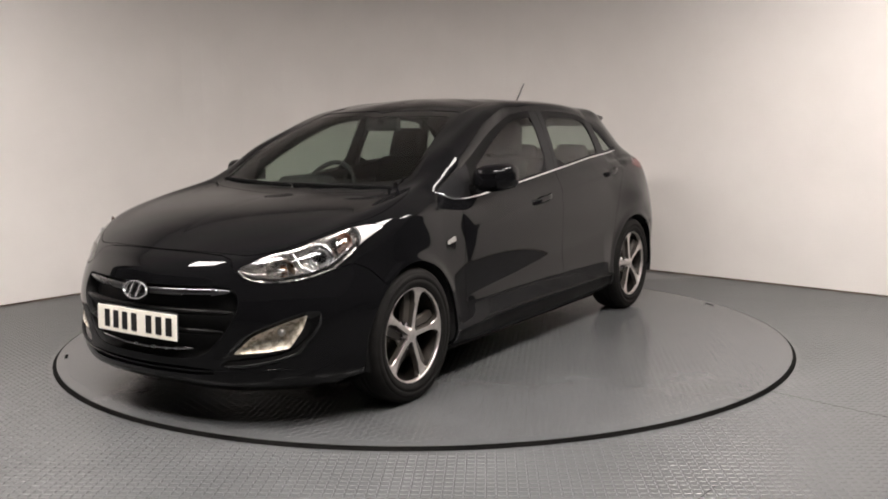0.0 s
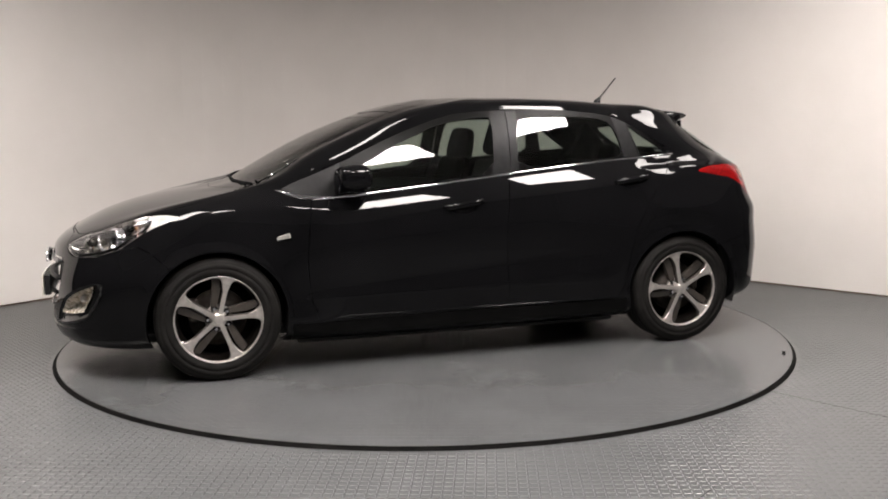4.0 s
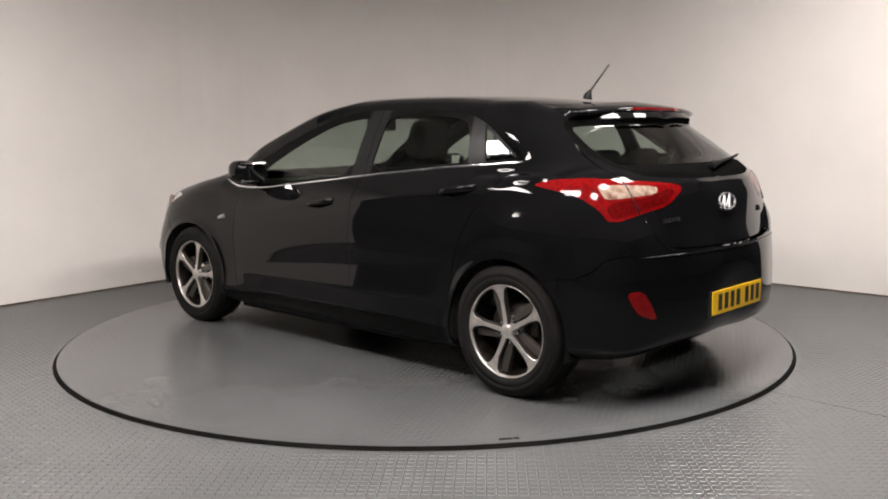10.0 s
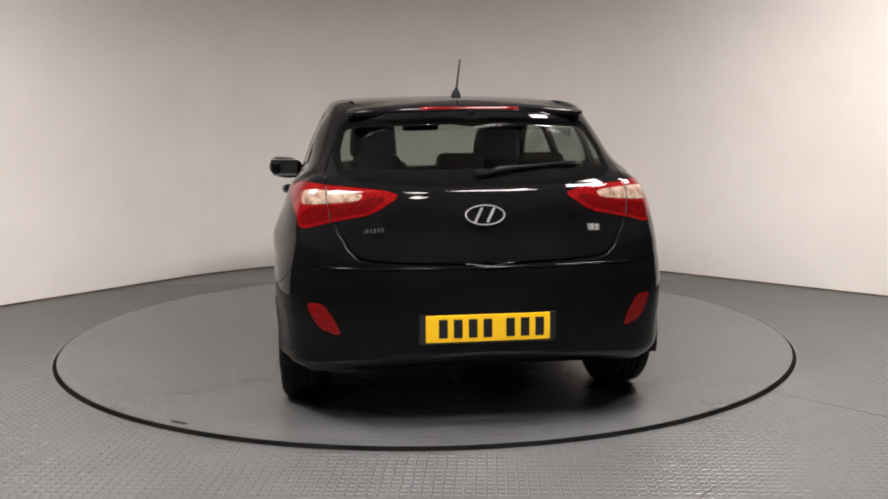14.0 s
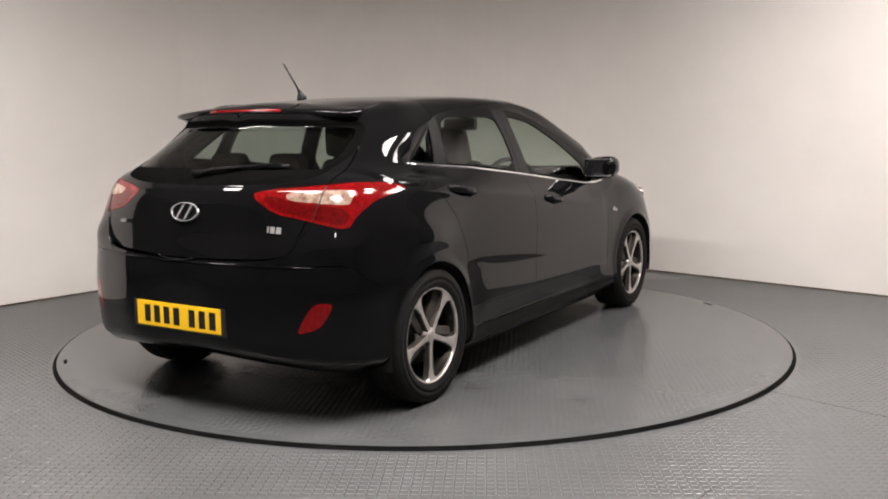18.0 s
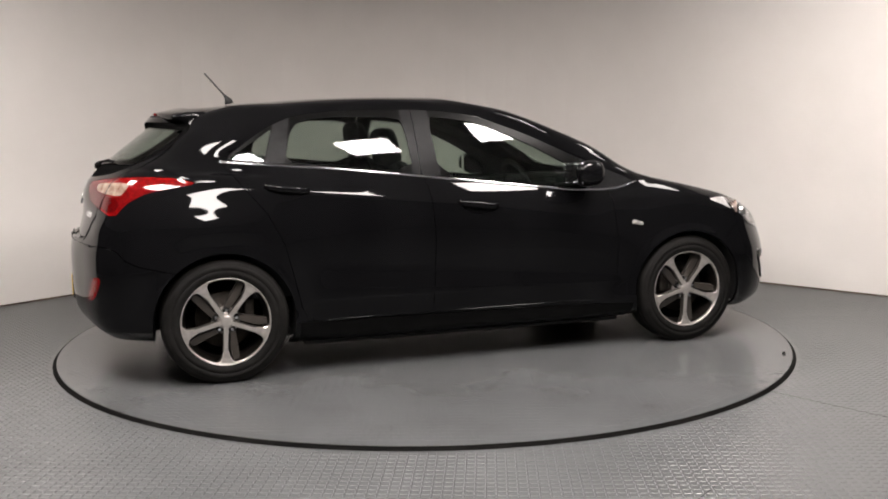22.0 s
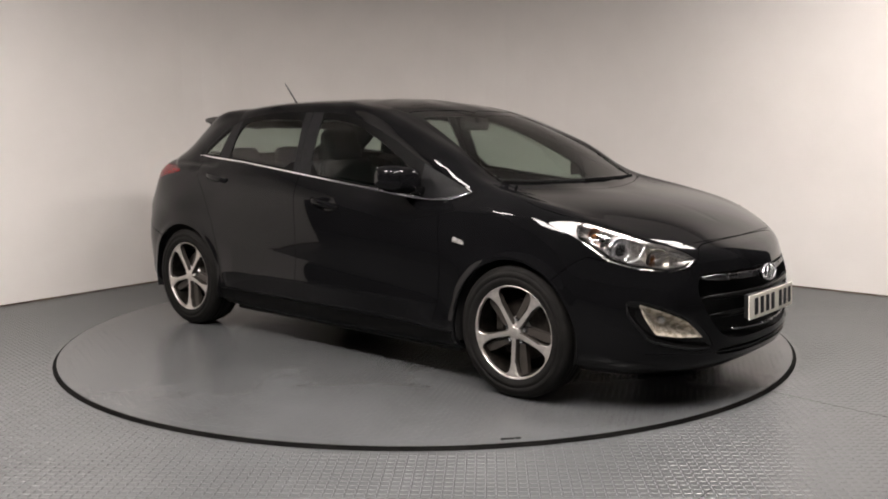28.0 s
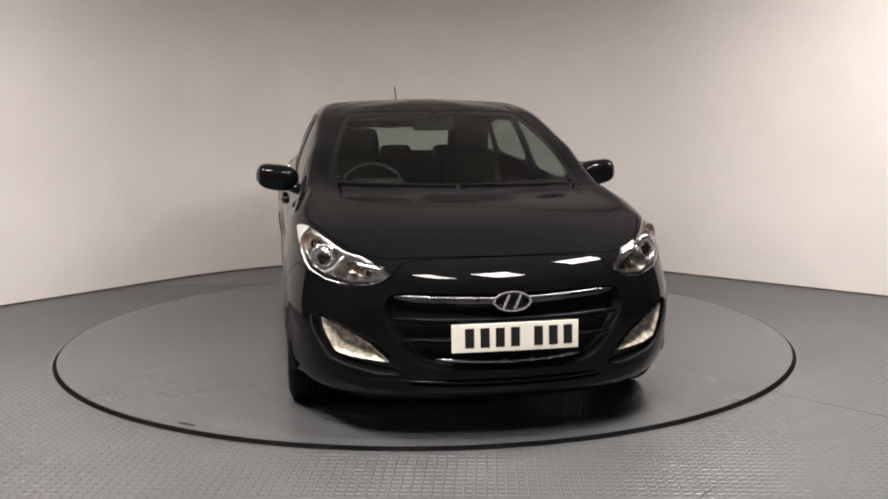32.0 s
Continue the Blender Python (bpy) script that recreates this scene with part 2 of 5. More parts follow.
def lathe(profile, n=128, axis="z", close=False):
    """Turns (r, h) pairs round an axis."""
    bm = bmesh.new()
    rows = []
    for r, h in profile:
        row = []
        for i in range(n):
            a = 2 * math.pi * i / n
            c, s = r * math.cos(a), r * math.sin(a)
            row.append(bm.verts.new((c, s, h) if axis == "z" else (c, h, s)))
        rows.append(row)
    pairs = list(zip(rows, rows[1:])) + ([(rows[-1], rows[0])] if close else [])
    for p, q in pairs:
        for i in range(n):
            j = (i + 1) % n
            bm.faces.new((p[i], p[j], q[j], q[i]))
    bmesh.ops.recalc_face_normals(bm, faces=bm.faces)
    return bm


bm = lathe([(0.001, 0.0), (DISC_R, 0.0), (DISC_R, -0.014), (0.001, -0.014)], 160, "z", True)
part("deck", bm, DISC_PAINT, turntable, "smooth grey painted steel deck")
bm = lathe([(DISC_R + 0.001, -0.0005), (DISC_R + 0.007, -0.001), (DISC_R + 0.021, FLOOR_Z + 0.001), (DISC_R + 0.001, FLOOR_Z + 0.001)], 160, "z", True)
part("skirt", bm, SKIRT, turntable, "black rubber edge strip")


# ---- tread bars, seams and slots ----
GRAIN = radians(-49)


def tread(name, parent, keep, mat, x0, x1, y0, y1, z, h, pitch=0.027, grain=GRAIN):
    """Raised lozenge bars of tread plate, alternate ones crosswise, as one mesh."""
    verts, faces = [], []
    ca, sa = math.cos(grain), math.sin(grain)
    reach_out = 0.6 * pitch
    reach = math.hypot(max(abs(x0), abs(x1)), max(abs(y0), abs(y1)))
    n = int(reach / pitch) + 1
    wobble = random.Random(7)
    for i in range(-n, n + 1):
        for j in range(-n, n + 1):
            u, w = i * pitch, j * pitch
            x, y = u * ca - w * sa, u * sa + w * ca
            if not (x0 < x < x1 and y0 < y < y1 and keep(x, y)):
                continue
            a = grain + (math.pi / 4 if (i + j) % 2 else -math.pi / 4) + wobble.uniform(-0.05, 0.05)
            top = z + h * wobble.uniform(0.85, 1.1)
            lx, ly, wx, wy = math.cos(a) * reach_out, math.sin(a) * reach_out, -math.sin(a) * 0.0050, math.cos(a) * 0.0050
            k = len(verts)
            verts += [(x - lx, y - ly, z), (x + wx, y + wy, z), (x + lx, y + ly, z), (x - wx, y - wy, z), (x - lx * 0.5, y - ly * 0.5, top), (x + lx * 0.5, y + ly * 0.5, top)]
            faces += [(k, k + 3, k + 4), (k + 3, k + 2, k + 5, k + 4), (k + 2, k + 1, k + 5), (k + 1, k, k + 4, k + 5)]
    ob = mesh_object(name, verts, faces, mat)
    ob.parent = parent
    return tagged(ob, "raised lozenge bars of grey painted tread plate", "" if parent else "tread plate", kind="stuff")


tread("tread_pattern", None, lambda x, y: math.hypot(x, y) > DISC_R + 0.04 and 0.693 * x + 0.721 * y < 3.04 and -0.781 * x + 0.625 * y < 3.02 and (Vector((x, y)) - centre).length < fillet + (9 if y < 2.2 else -0.02), FLOOR_PAINT, -3.7, 4.0, -2.95, 1.9, FLOOR_Z, 0.0020)

tread("deck_tread", turntable, lambda x, y: math.hypot(x, y) < DISC_R - 0.05, DISC_PAINT, -2.2, 2.2, -2.2, 2.2, 0.0, 0.0004, 0.030, GRAIN - radians(15))


def soft_box_flat(w, l):
    """A shallow chamfered inset."""
    bm = bmesh.new()
    lo = [bm.verts.new(p) for p in ((-w, -l, -0.006), (w, -l, -0.006), (w, l, -0.006), (-w, l, -0.006))]
    hi = [bm.verts.new((v.co.x * 0.9, v.co.y * 0.8, 0.0022)) for v in lo]
    bm.faces.new(hi)
    for k in range(4):
        bm.faces.new((lo[k], lo[(k + 1) % 4], hi[(k + 1) % 4], hi[k]))
    return bm


def seam(p, q, w=0.004):
    p, q = Vector(p), Vector(q)
    o = Vector((-(q - p).y, (q - p).x)).normalized() * w / 2
    bm = bmesh.new()
    lo = [bm.verts.new((*(a + b), FLOOR_Z - 0.002)) for a, b in ((p, -o), (q, -o), (q, o), (p, o))]
    hi = [bm.verts.new((v.co.x, v.co.y, FLOOR_Z + 0.0006)) for v in lo]
    bm.faces.new(hi)
    for k in range(4):
        bm.faces.new((lo[k], lo[(k + 1) % 4], hi[(k + 1) % 4], hi[k]))
    return part("plate_seam", bm, SKIRT, ground, "dark joint between floor plates")


seam((1.645, -1.418), (4.2, -4.35))
seam((1.03, -2.572), (-0.6, -4.55))

for turn_at in (142.5, 321.0):  # lifting slots near the rim
    a = radians(turn_at)
    for d, w in ((0.0, 0.030), (0.045, 0.012)):
        bm = soft_box_flat(w, 0.010)
        part("lifting_slot", bm, SKIRT, turntable, "small dark lifting slot", False, Matrix.Translation((2.125 * math.cos(a + d / 2.1), 2.125 * math.sin(a + d / 2.1), 0.0)) @ pose(0, 0, 0, 0, 0, turn_at + 90))
# ---- the car's skin: feature lines from the nose round the flank to the tail, low to high ----
LINES = {}  # each runs along x from nose to tail: (forward, out, up)
LINES["lip"] = [(2.089, 0, 0.169), (2.074, 0.26, 0.167), (2.007, 0.486, 0.166), (1.885, 0.648, 0.17), (1.742, 0.757, 0.175), (1.588, 0.775, 0.175), (1.33, 0.767, 0.17), (0.951, 0.763, 0.165), (0.497, 0.76, 0.159), (-0.207, 0.759, 0.158), (-0.763, 0.76, 0.162), (-1.345, 0.773, 0.192), (-1.645, 0.771, 0.225), (-1.813, 0.724, 0.239), (-1.917, 0.492, 0.258), (-1.965, 0.257, 0.275), (-1.967, 0, 0.284)]
LINES["sill"] = [(2.145, 0, 0.213), (2.128, 0.261, 0.212), (2.058, 0.502, 0.211), (1.935, 0.677, 0.217), (1.775, 0.795, 0.223), (1.599, 0.845, 0.224), (1.331, 0.862, 0.225), (0.953, 0.849, 0.21), (0.498, 0.838, 0.199), (-0.207, 0.836, 0.199), (-0.763, 0.841, 0.208), (-1.344, 0.854, 0.242), (-1.654, 0.84, 0.268), (-1.839, 0.761, 0.28), (-1.965, 0.502, 0.296), (-2.016, 0.267, 0.313), (-2.016, 0, 0.324)]
LINES["low"] = [(2.167, 0, 0.346), (2.146, 0.26, 0.347), (2.075, 0.5, 0.347), (1.958, 0.697, 0.35), (1.794, 0.82, 0.358), (1.61, 0.87, 0.364), (1.332, 0.881, 0.365), (0.953, 0.866, 0.335), (0.499, 0.854, 0.315), (-0.206, 0.854, 0.324), (-0.762, 0.856, 0.338), (-1.344, 0.871, 0.371), (-1.658, 0.858, 0.381), (-1.852, 0.774, 0.382), (-1.994, 0.508, 0.388), (-2.048, 0.27, 0.399), (-2.044, 0, 0.409)]
LINES["mid"] = [(2.17, 0, 0.5), (2.146, 0.259, 0.501), (2.069, 0.51, 0.504), (1.948, 0.702, 0.514), (1.786, 0.827, 0.523), (1.609, 0.878, 0.525), (1.332, 0.891, 0.526), (0.954, 0.86, 0.497), (0.5, 0.844, 0.477), (-0.205, 0.848, 0.496), (-0.762, 0.854, 0.514), (-1.343, 0.875, 0.531), (-1.657, 0.864, 0.54), (-1.849, 0.789, 0.541), (-1.992, 0.517, 0.544), (-2.053, 0.274, 0.549), (-2.059, 0, 0.557)]
LINES["high"] = [(2.147, 0, 0.615), (2.117, 0.256, 0.618), (2.033, 0.506, 0.634), (1.906, 0.689, 0.653), (1.756, 0.803, 0.669), (1.591, 0.855, 0.678), (1.331, 0.87, 0.686), (0.955, 0.856, 0.652), (0.501, 0.851, 0.641), (-0.204, 0.856, 0.669), (-0.76, 0.859, 0.695), (-1.342, 0.866, 0.712), (-1.65, 0.852, 0.711), (-1.836, 0.779, 0.702), (-1.98, 0.52, 0.691), (-2.041, 0.272, 0.684), (-2.058, 0, 0.69)]
LINES["shoulder"] = [(2.091, 0, 0.7), (2.062, 0.254, 0.708), (1.971, 0.499, 0.732), (1.84, 0.669, 0.768), (1.707, 0.775, 0.796), (1.562, 0.821, 0.805), (1.33, 0.848, 0.82), (0.955, 0.843, 0.771), (0.502, 0.841, 0.793), (-0.203, 0.843, 0.878), (-0.758, 0.841, 0.922), (-1.339, 0.825, 0.948), (-1.627, 0.808, 0.927), (-1.794, 0.757, 0.893), (-1.939, 0.515, 0.832), (-1.995, 0.272, 0.812), (-2.015, 0, 0.81)]
LINES["crown"] = [(1.772, 0, 0.852), (1.753, 0.243, 0.856), (1.687, 0.466, 0.857), (1.587, 0.62, 0.874), (1.497, 0.711, 0.893), (1.404, 0.762, 0.906), (1.227, 0.804, 0.912), (0.937, 0.814, 0.89), (0.503, 0.816, 0.883), (-0.201, 0.81, 0.964), (-0.756, 0.799, 1.007), (-1.336, 0.758, 1.036), (-1.595, 0.744, 1.036), (-1.758, 0.707, 1.02), (-1.911, 0.488, 0.957), (-1.972, 0.26, 0.939), (-1.983, 0, 0.931)]
LINES["belt"] = [(1.227, 0, 0.956), (1.215, 0.232, 0.961), (1.173, 0.445, 0.963), (1.12, 0.59, 0.971), (1.074, 0.671, 0.984), (1.028, 0.724, 1.002), (0.94, 0.757, 0.998), (0.728, 0.774, 0.961), (0.454, 0.775, 0.963), (-0.2, 0.77, 1.03), (-0.755, 0.75, 1.077), (-1.289, 0.695, 1.102), (-1.512, 0.67, 1.107), (-1.663, 0.616, 1.101), (-1.821, 0.439, 1.083), (-1.885, 0.236, 1.07), (-1.895, 0, 1.062)]
LINES["pane_low"] = [(1.002, 0, 1.072), (0.99, 0.222, 1.08), (0.952, 0.425, 1.084), (0.903, 0.551, 1.092), (0.86, 0.631, 1.105), (0.808, 0.68, 1.121), (0.721, 0.71, 1.115), (0.559, 0.725, 1.099), (0.335, 0.73, 1.096), (-0.2, 0.723, 1.156), (-0.724, 0.706, 1.195), (-1.208, 0.66, 1.212), (-1.429, 0.628, 1.208), (-1.559, 0.575, 1.195), (-1.707, 0.408, 1.182), (-1.772, 0.214, 1.169), (-1.784, 0, 1.165)]
LINES["pane_high"] = [(0.727, 0, 1.216), (0.713, 0.211, 1.221), (0.68, 0.4, 1.224), (0.635, 0.517, 1.229), (0.589, 0.581, 1.233), (0.54, 0.624, 1.245), (0.459, 0.658, 1.248), (0.328, 0.669, 1.24), (0.134, 0.672, 1.244), (-0.219, 0.67, 1.281), (-0.703, 0.655, 1.307), (-1.136, 0.613, 1.311), (-1.339, 0.586, 1.306), (-1.457, 0.535, 1.29), (-1.605, 0.378, 1.274), (-1.667, 0.199, 1.263), (-1.68, 0, 1.257)]
LINES["cantrail"] = [(0.391, 0, 1.353), (0.375, 0.201, 1.356), (0.351, 0.374, 1.352), (0.32, 0.475, 1.35), (0.288, 0.532, 1.347), (0.251, 0.564, 1.353), (0.174, 0.593, 1.367), (0.054, 0.606, 1.382), (-0.077, 0.607, 1.386), (-0.269, 0.606, 1.396), (-0.682, 0.595, 1.397), (-1.054, 0.569, 1.378), (-1.255, 0.54, 1.362), (-1.384, 0.493, 1.343), (-1.532, 0.352, 1.344), (-1.596, 0.183, 1.342), (-1.611, 0, 1.34)]
LINES["roof"] = [(0.174, 0, 1.408), (0.164, 0.141, 1.411), (0.144, 0.272, 1.404), (0.116, 0.355, 1.401), (0.087, 0.409, 1.4), (0.048, 0.432, 1.406), (-0.021, 0.454, 1.412), (-0.1, 0.465, 1.423), (-0.219, 0.467, 1.426), (-0.399, 0.465, 1.427), (-0.699, 0.46, 1.42), (-1, 0.441, 1.401), (-1.17, 0.41, 1.388), (-1.28, 0.368, 1.376), (-1.41, 0.264, 1.37), (-1.47, 0.142, 1.369), (-1.486, 0, 1.367)]
LINES["ridge"] = [(0.018, 0, 1.433), (0.008, 0, 1.435), (-0.013, 0, 1.435), (-0.034, 0, 1.436), (-0.065, 0, 1.437), (-0.096, 0, 1.44), (-0.145, 0, 1.441), (-0.203, 0, 1.441), (-0.281, 0, 1.438), (-0.419, 0, 1.436), (-0.677, 0, 1.431), (-0.916, 0, 1.419), (-1.046, 0, 1.407), (-1.137, 0, 1.399), (-1.238, 0, 1.39), (-1.289, 0, 1.387), (-1.301, 0, 1.388)]


def spline(t, p, u):
    """Natural cubic spline through p (n, ...) at the knots t, read at u."""
    t, p, u = np.asarray(t, float), np.asarray(p, float), np.asarray(u, float)
    n, h = len(t), np.diff(t)
    a = np.zeros((n, n))
    rhs = np.zeros((n, p[0].size))
    flat = p.reshape(n, -1)
    a[0, 0] = a[-1, -1] = 1
    for i in range(1, n - 1):
        a[i, i - 1], a[i, i], a[i, i + 1] = h[i - 1], 2 * (h[i - 1] + h[i]), h[i]
        rhs[i] = 6 * ((flat[i + 1] - flat[i]) / h[i] - (flat[i] - flat[i - 1]) / h[i - 1])
    m = np.linalg.solve(a, rhs)
    k = np.clip(np.searchsorted(t, u) - 1, 0, n - 2)
    d, e, hk = (u - t[k])[:, None], (t[k + 1] - u)[:, None], h[k][:, None]
    out = m[k] * e ** 3 / (6 * hk) + m[k + 1] * d ** 3 / (6 * hk) + (flat[k] / hk - m[k] * hk / 6) * e + (flat[k + 1] / hk - m[k + 1] * hk / 6) * d
    return out.reshape((len(u),) + p.shape[1:])


def skin(cols=300, rows=120):
    """The left half of the skin as a grid (rows, cols, 3), low to high and nose to tail."""
    net = np.array(list(LINES.values()), float)
    flip = np.array([1, -1, 1.0])
    net = np.concatenate([net, net[-2:-3:-1] * flip])  # past the ridge
    net = np.concatenate([net[:, 2:0:-1] * flip, net, net[:, -2:-4:-1] * flip], axis=1)  # past nose and tail
    du = np.linalg.norm(np.diff(net[1:9], axis=1), axis=2).mean(0)
    u = np.concatenate([[0], np.cumsum(du)])
    dv = np.linalg.norm(np.diff(net, axis=0), axis=2).mean(1)
    v = np.concatenate([[0], np.cumsum(dv)])
    along = spline(u, net.transpose(1, 0, 2), np.linspace(u[2], u[-3], cols)).transpose(1, 0, 2)
    grid = spline(v, along, np.linspace(0, v[-2], rows))
    grid[:, 0, 1] = grid[:, -1, 1] = grid[-1, :, 1] = 0
    return grid


# ---- cutting the skin into panels ----
def sdf(poly, p, round_off=2):
    """Signed distance of the points p (n, 2) from a closed outline, negative inside; corners cut round."""
    q = np.array(poly, float)
    for _ in range(round_off):
        nxt = np.roll(q, -1, axis=0)
        q = np.stack([q * 0.8 + nxt * 0.2, q * 0.2 + nxt * 0.8], 1).reshape(-1, 2)
    best, inside = np.full(len(p), 1e9), np.zeros(len(p), bool)
    for a, b in zip(q, np.roll(q, -1, axis=0)):
        d, e = b - a, p - a
        t = np.clip((e @ d) / max(d @ d, 1e-12), 0, 1)
        best = np.minimum(best, np.hypot(*(e - t[:, None] * d).T))
        inside ^= ((a[1] > p[:, 1]) != (b[1] > p[:, 1])) & (p[:, 0] < (b[0] - a[0]) * (p[:, 1] - a[1]) / (b[1] - a[1] + 1e-15) + a[0])
    return np.where(inside, -best, best)


def compact(v, n, f):
    used, f = np.unique(f, return_inverse=True)
    return v[used], n[used], f.reshape(-1, 3)


def split(piece, val):
    """Cuts a piece (points, normals, triangles) along val = 0: the part below and the part above."""
    v, n, f = piece
    s = val < 0
    count = s[f].sum(1)
    mixed = (count == 1) | (count == 2)
    m = f[mixed]
    if len(m) == 0:
        return compact(v, n, f[count == 3]), compact(v, n, f[count == 0])
    odd = np.argmax(s[m] == (count[mixed] == 1)[:, None], axis=1)
    r = np.arange(len(m))
    a, b, c = m[r, odd], m[r, (odd + 1) % 3], m[r, (odd + 2) % 3]
    keys = np.concatenate([np.minimum(a, b) * len(v) + np.maximum(a, b), np.minimum(a, c) * len(v) + np.maximum(a, c)])
    uniq, back = np.unique(keys, return_inverse=True)
    i, j = uniq // len(v), uniq % len(v)
    t = (val[i] / (val[i] - val[j]))[:, None]
    nn = n[i] * (1 - t) + n[j] * t
    v2 = np.concatenate([v, v[i] * (1 - t) + v[j] * t])
    n2 = np.concatenate([n, nn / np.linalg.norm(nn, axis=1)[:, None]])
    p, q = back[:len(m)] + len(v), back[len(m):] + len(v)
    tip, rest = np.stack([a, p, q], 1), np.concatenate([np.stack([p, b, c], 1), np.stack([p, c, q], 1)])
    low = s[a]
    rest_low = np.concatenate([~low, ~low])
    below = np.concatenate([f[count == 3], tip[low], rest[rest_low]])
    above = np.concatenate([f[count == 0], tip[~low], rest[~rest_low]])
    return compact(v2, n2, below), compact(v2, n2, above)


def carve(piece, field, gap=0.0):
    """The part of a piece inside field < 0 and the rest, with a shut line of 2 * gap between them."""
    inner, outer = split(piece, field(piece[0]))
    if gap:
        inner = split(inner, field(inner[0]) + gap)[0]
        outer = split(outer, field(outer[0]) - gap)[1]
    return inner, outer


def within(poly, view, limit, round_off=2):
    """A field: inside the outline in that view, where limit(points) is negative."""
    return lambda v: np.maximum(sdf(poly, view(v), round_off), limit(v))


def side_view(v):
    return v[:, (0, 2)]


def end_view(v):
    return v[:, 1:3]


def plan_view(v):
    return v[:, :2]


def nose_corner(v):
    return np.stack([(v[:, 0] - v[:, 1]) / math.sqrt(2), v[:, 2]], 1)


def tail_corner(v):
    return np.stack([(-v[:, 0] - v[:, 1]) / math.sqrt(2), v[:, 2]], 1)


def at_side(v):
    return 0.52 - v[:, 1]


def at_nose(v):
    return 1.2 - v[:, 0]


def at_front(v):
    return 0.1 - v[:, 0]


def at_tail(v):
    return v[:, 0] + 1.25


def mirrored(piece):
    v, n, f = piece
    return v * (1, -1, 1), n * (1, -1, 1), f[:, ::-1]


def joined(a, b):
    return np.concatenate([a[0], b[0]]), np.concatenate([a[1], b[1]]), np.concatenate([a[2], b[2] + len(a[0])])


def whole(piece):
    return joined(piece, mirrored(piece))


def shifted(piece, depth):
    v, n, f = piece
    return v - n * np.reshape(depth, (-1, 1)), n, f


def panel(name, piece, mat, parent, label="", flange=0.014):
    """A skin panel as a mesh with turned-in edges."""
    v, n, f = piece
    faces, loops = [tuple(t) for t in f], n[f.ravel()]
    edges = np.concatenate([f[:, (0, 1)], f[:, (1, 2)], f[:, (2, 0)]])
    if flange and len(f):
        key = np.sort(edges, axis=1)
        key = key[:, 0] * len(v) + key[:, 1]
        uniq, first, count = np.unique(key, return_index=True, return_counts=True)
        rim = edges[first[count == 1]]
        rim = rim[~((np.abs(v[rim[:, 0], 1]) < 2e-4) & (np.abs(v[rim[:, 1], 1]) < 2e-4))]
        ids = np.unique(rim)
        where = dict(zip(ids, range(len(v), len(v) + len(ids))))
        v = np.concatenate([v, v[ids] - n[ids] * flange])
        extra = []
        for a, b in rim:
            faces.append((b, a, where[a], where[b]))
            e = np.cross(v[a] - v[b], v[where[a]] - v[a])
            extra += [e / (np.linalg.norm(e) + 1e-12)] * 4
        if extra:
            loops = np.concatenate([loops, np.array(extra)])
    me = bpy.data.meshes.new(name)
    me.from_pydata(v.tolist(), [], [tuple(int(i) for i in t) for t in faces])
    me.materials.append(mat)
    me.shade_smooth()
    me.normals_split_custom_set(loops.tolist())
    ob = new(name, me)
    ob.parent = parent
    return tagged(ob, label)


# ---- the car ----
car = tagged(new("car"), "glossy black five-door hatchback car parked on the turntable", "car")

SIDE_LIGHTS = [(1.010, .952), (.945, .930), (.875, .914), (.79, .908), (.606, .915), (.168, .960), (-.376, 1.020), (-.809, 1.064), (-1.126, 1.085), (-1.315, 1.100), (-1.075, 1.268), (-.919, 1.332), (-.611, 1.360),
               (-.183, 1.357), (.059, 1.330), (.369, 1.222), (.68, 1.078)]

STRIP = [(1.014, .951), (.945, .928), (.875, .912), (.77, .906), (.606, .912), (.40, .934), (.168, .957), (-.1, .987), (-.376, 1.017), (-.6, 1.040), (-.809, 1.061), (-1.0, 1.074), (-1.126, 1.082), (-1.25, 1.092), (-1.318, 1.099)]


def pane_terms(v):
    x, z = v[:, 0], v[:, 2] - 1.1
    return np.stack([x * 0 + 1, x, z, x * x, x * z, x ** 3], 1)


WINDSCREEN = [(-.1, 1.362), (.42, 1.356), (.505, 1.342), (.60, 1.16), (.655, .985), (.40, .965), (0, .957), (-.1, .957)]
REAR_GLASS = [(-.1, 1.308), (.48, 1.297), (.575, 1.285), (.615, 1.15), (.588, 1.046), (.33, 1.020), (-.1, 1.014)]
grid = skin(440, 220)
R, C = grid.shape[:2]
WHEEL_X, WHEEL_Z, ARCH_R = 1.322, 0.310, 0.348
gx, gy, gz = grid[..., 0], grid[..., 1], grid[..., 2]
flank = np.clip((gy - 0.62) / 0.1, 0, 1)
# fair the door skin: a smooth patch blended into its surroundings
def powers(x, z, nx, nz):
    return np.stack([x ** a * z ** b for a in range(nx + 1) for b in range(nz + 1)], -1)


patch = (gx < .85) & (gx > -1.0) & (gz > .3) & (gz < .9) & (gy > .5)
fit = np.linalg.lstsq(powers(gx[patch], gz[patch] - .6, 3, 3), gy[patch], rcond=None)[0]
blend = np.clip((gx + 1.1) / .2, 0, 1) * np.clip((.95 - gx) / .2, 0, 1) * np.clip((gz - .27) / .08, 0, 1) * np.clip((.93 - gz) / .08, 0, 1) * (gy > .5)
blend = blend * blend * (3 - 2 * blend)
gy += blend * (powers(gx, gz - .6, 3, 3) @ fit - gy)
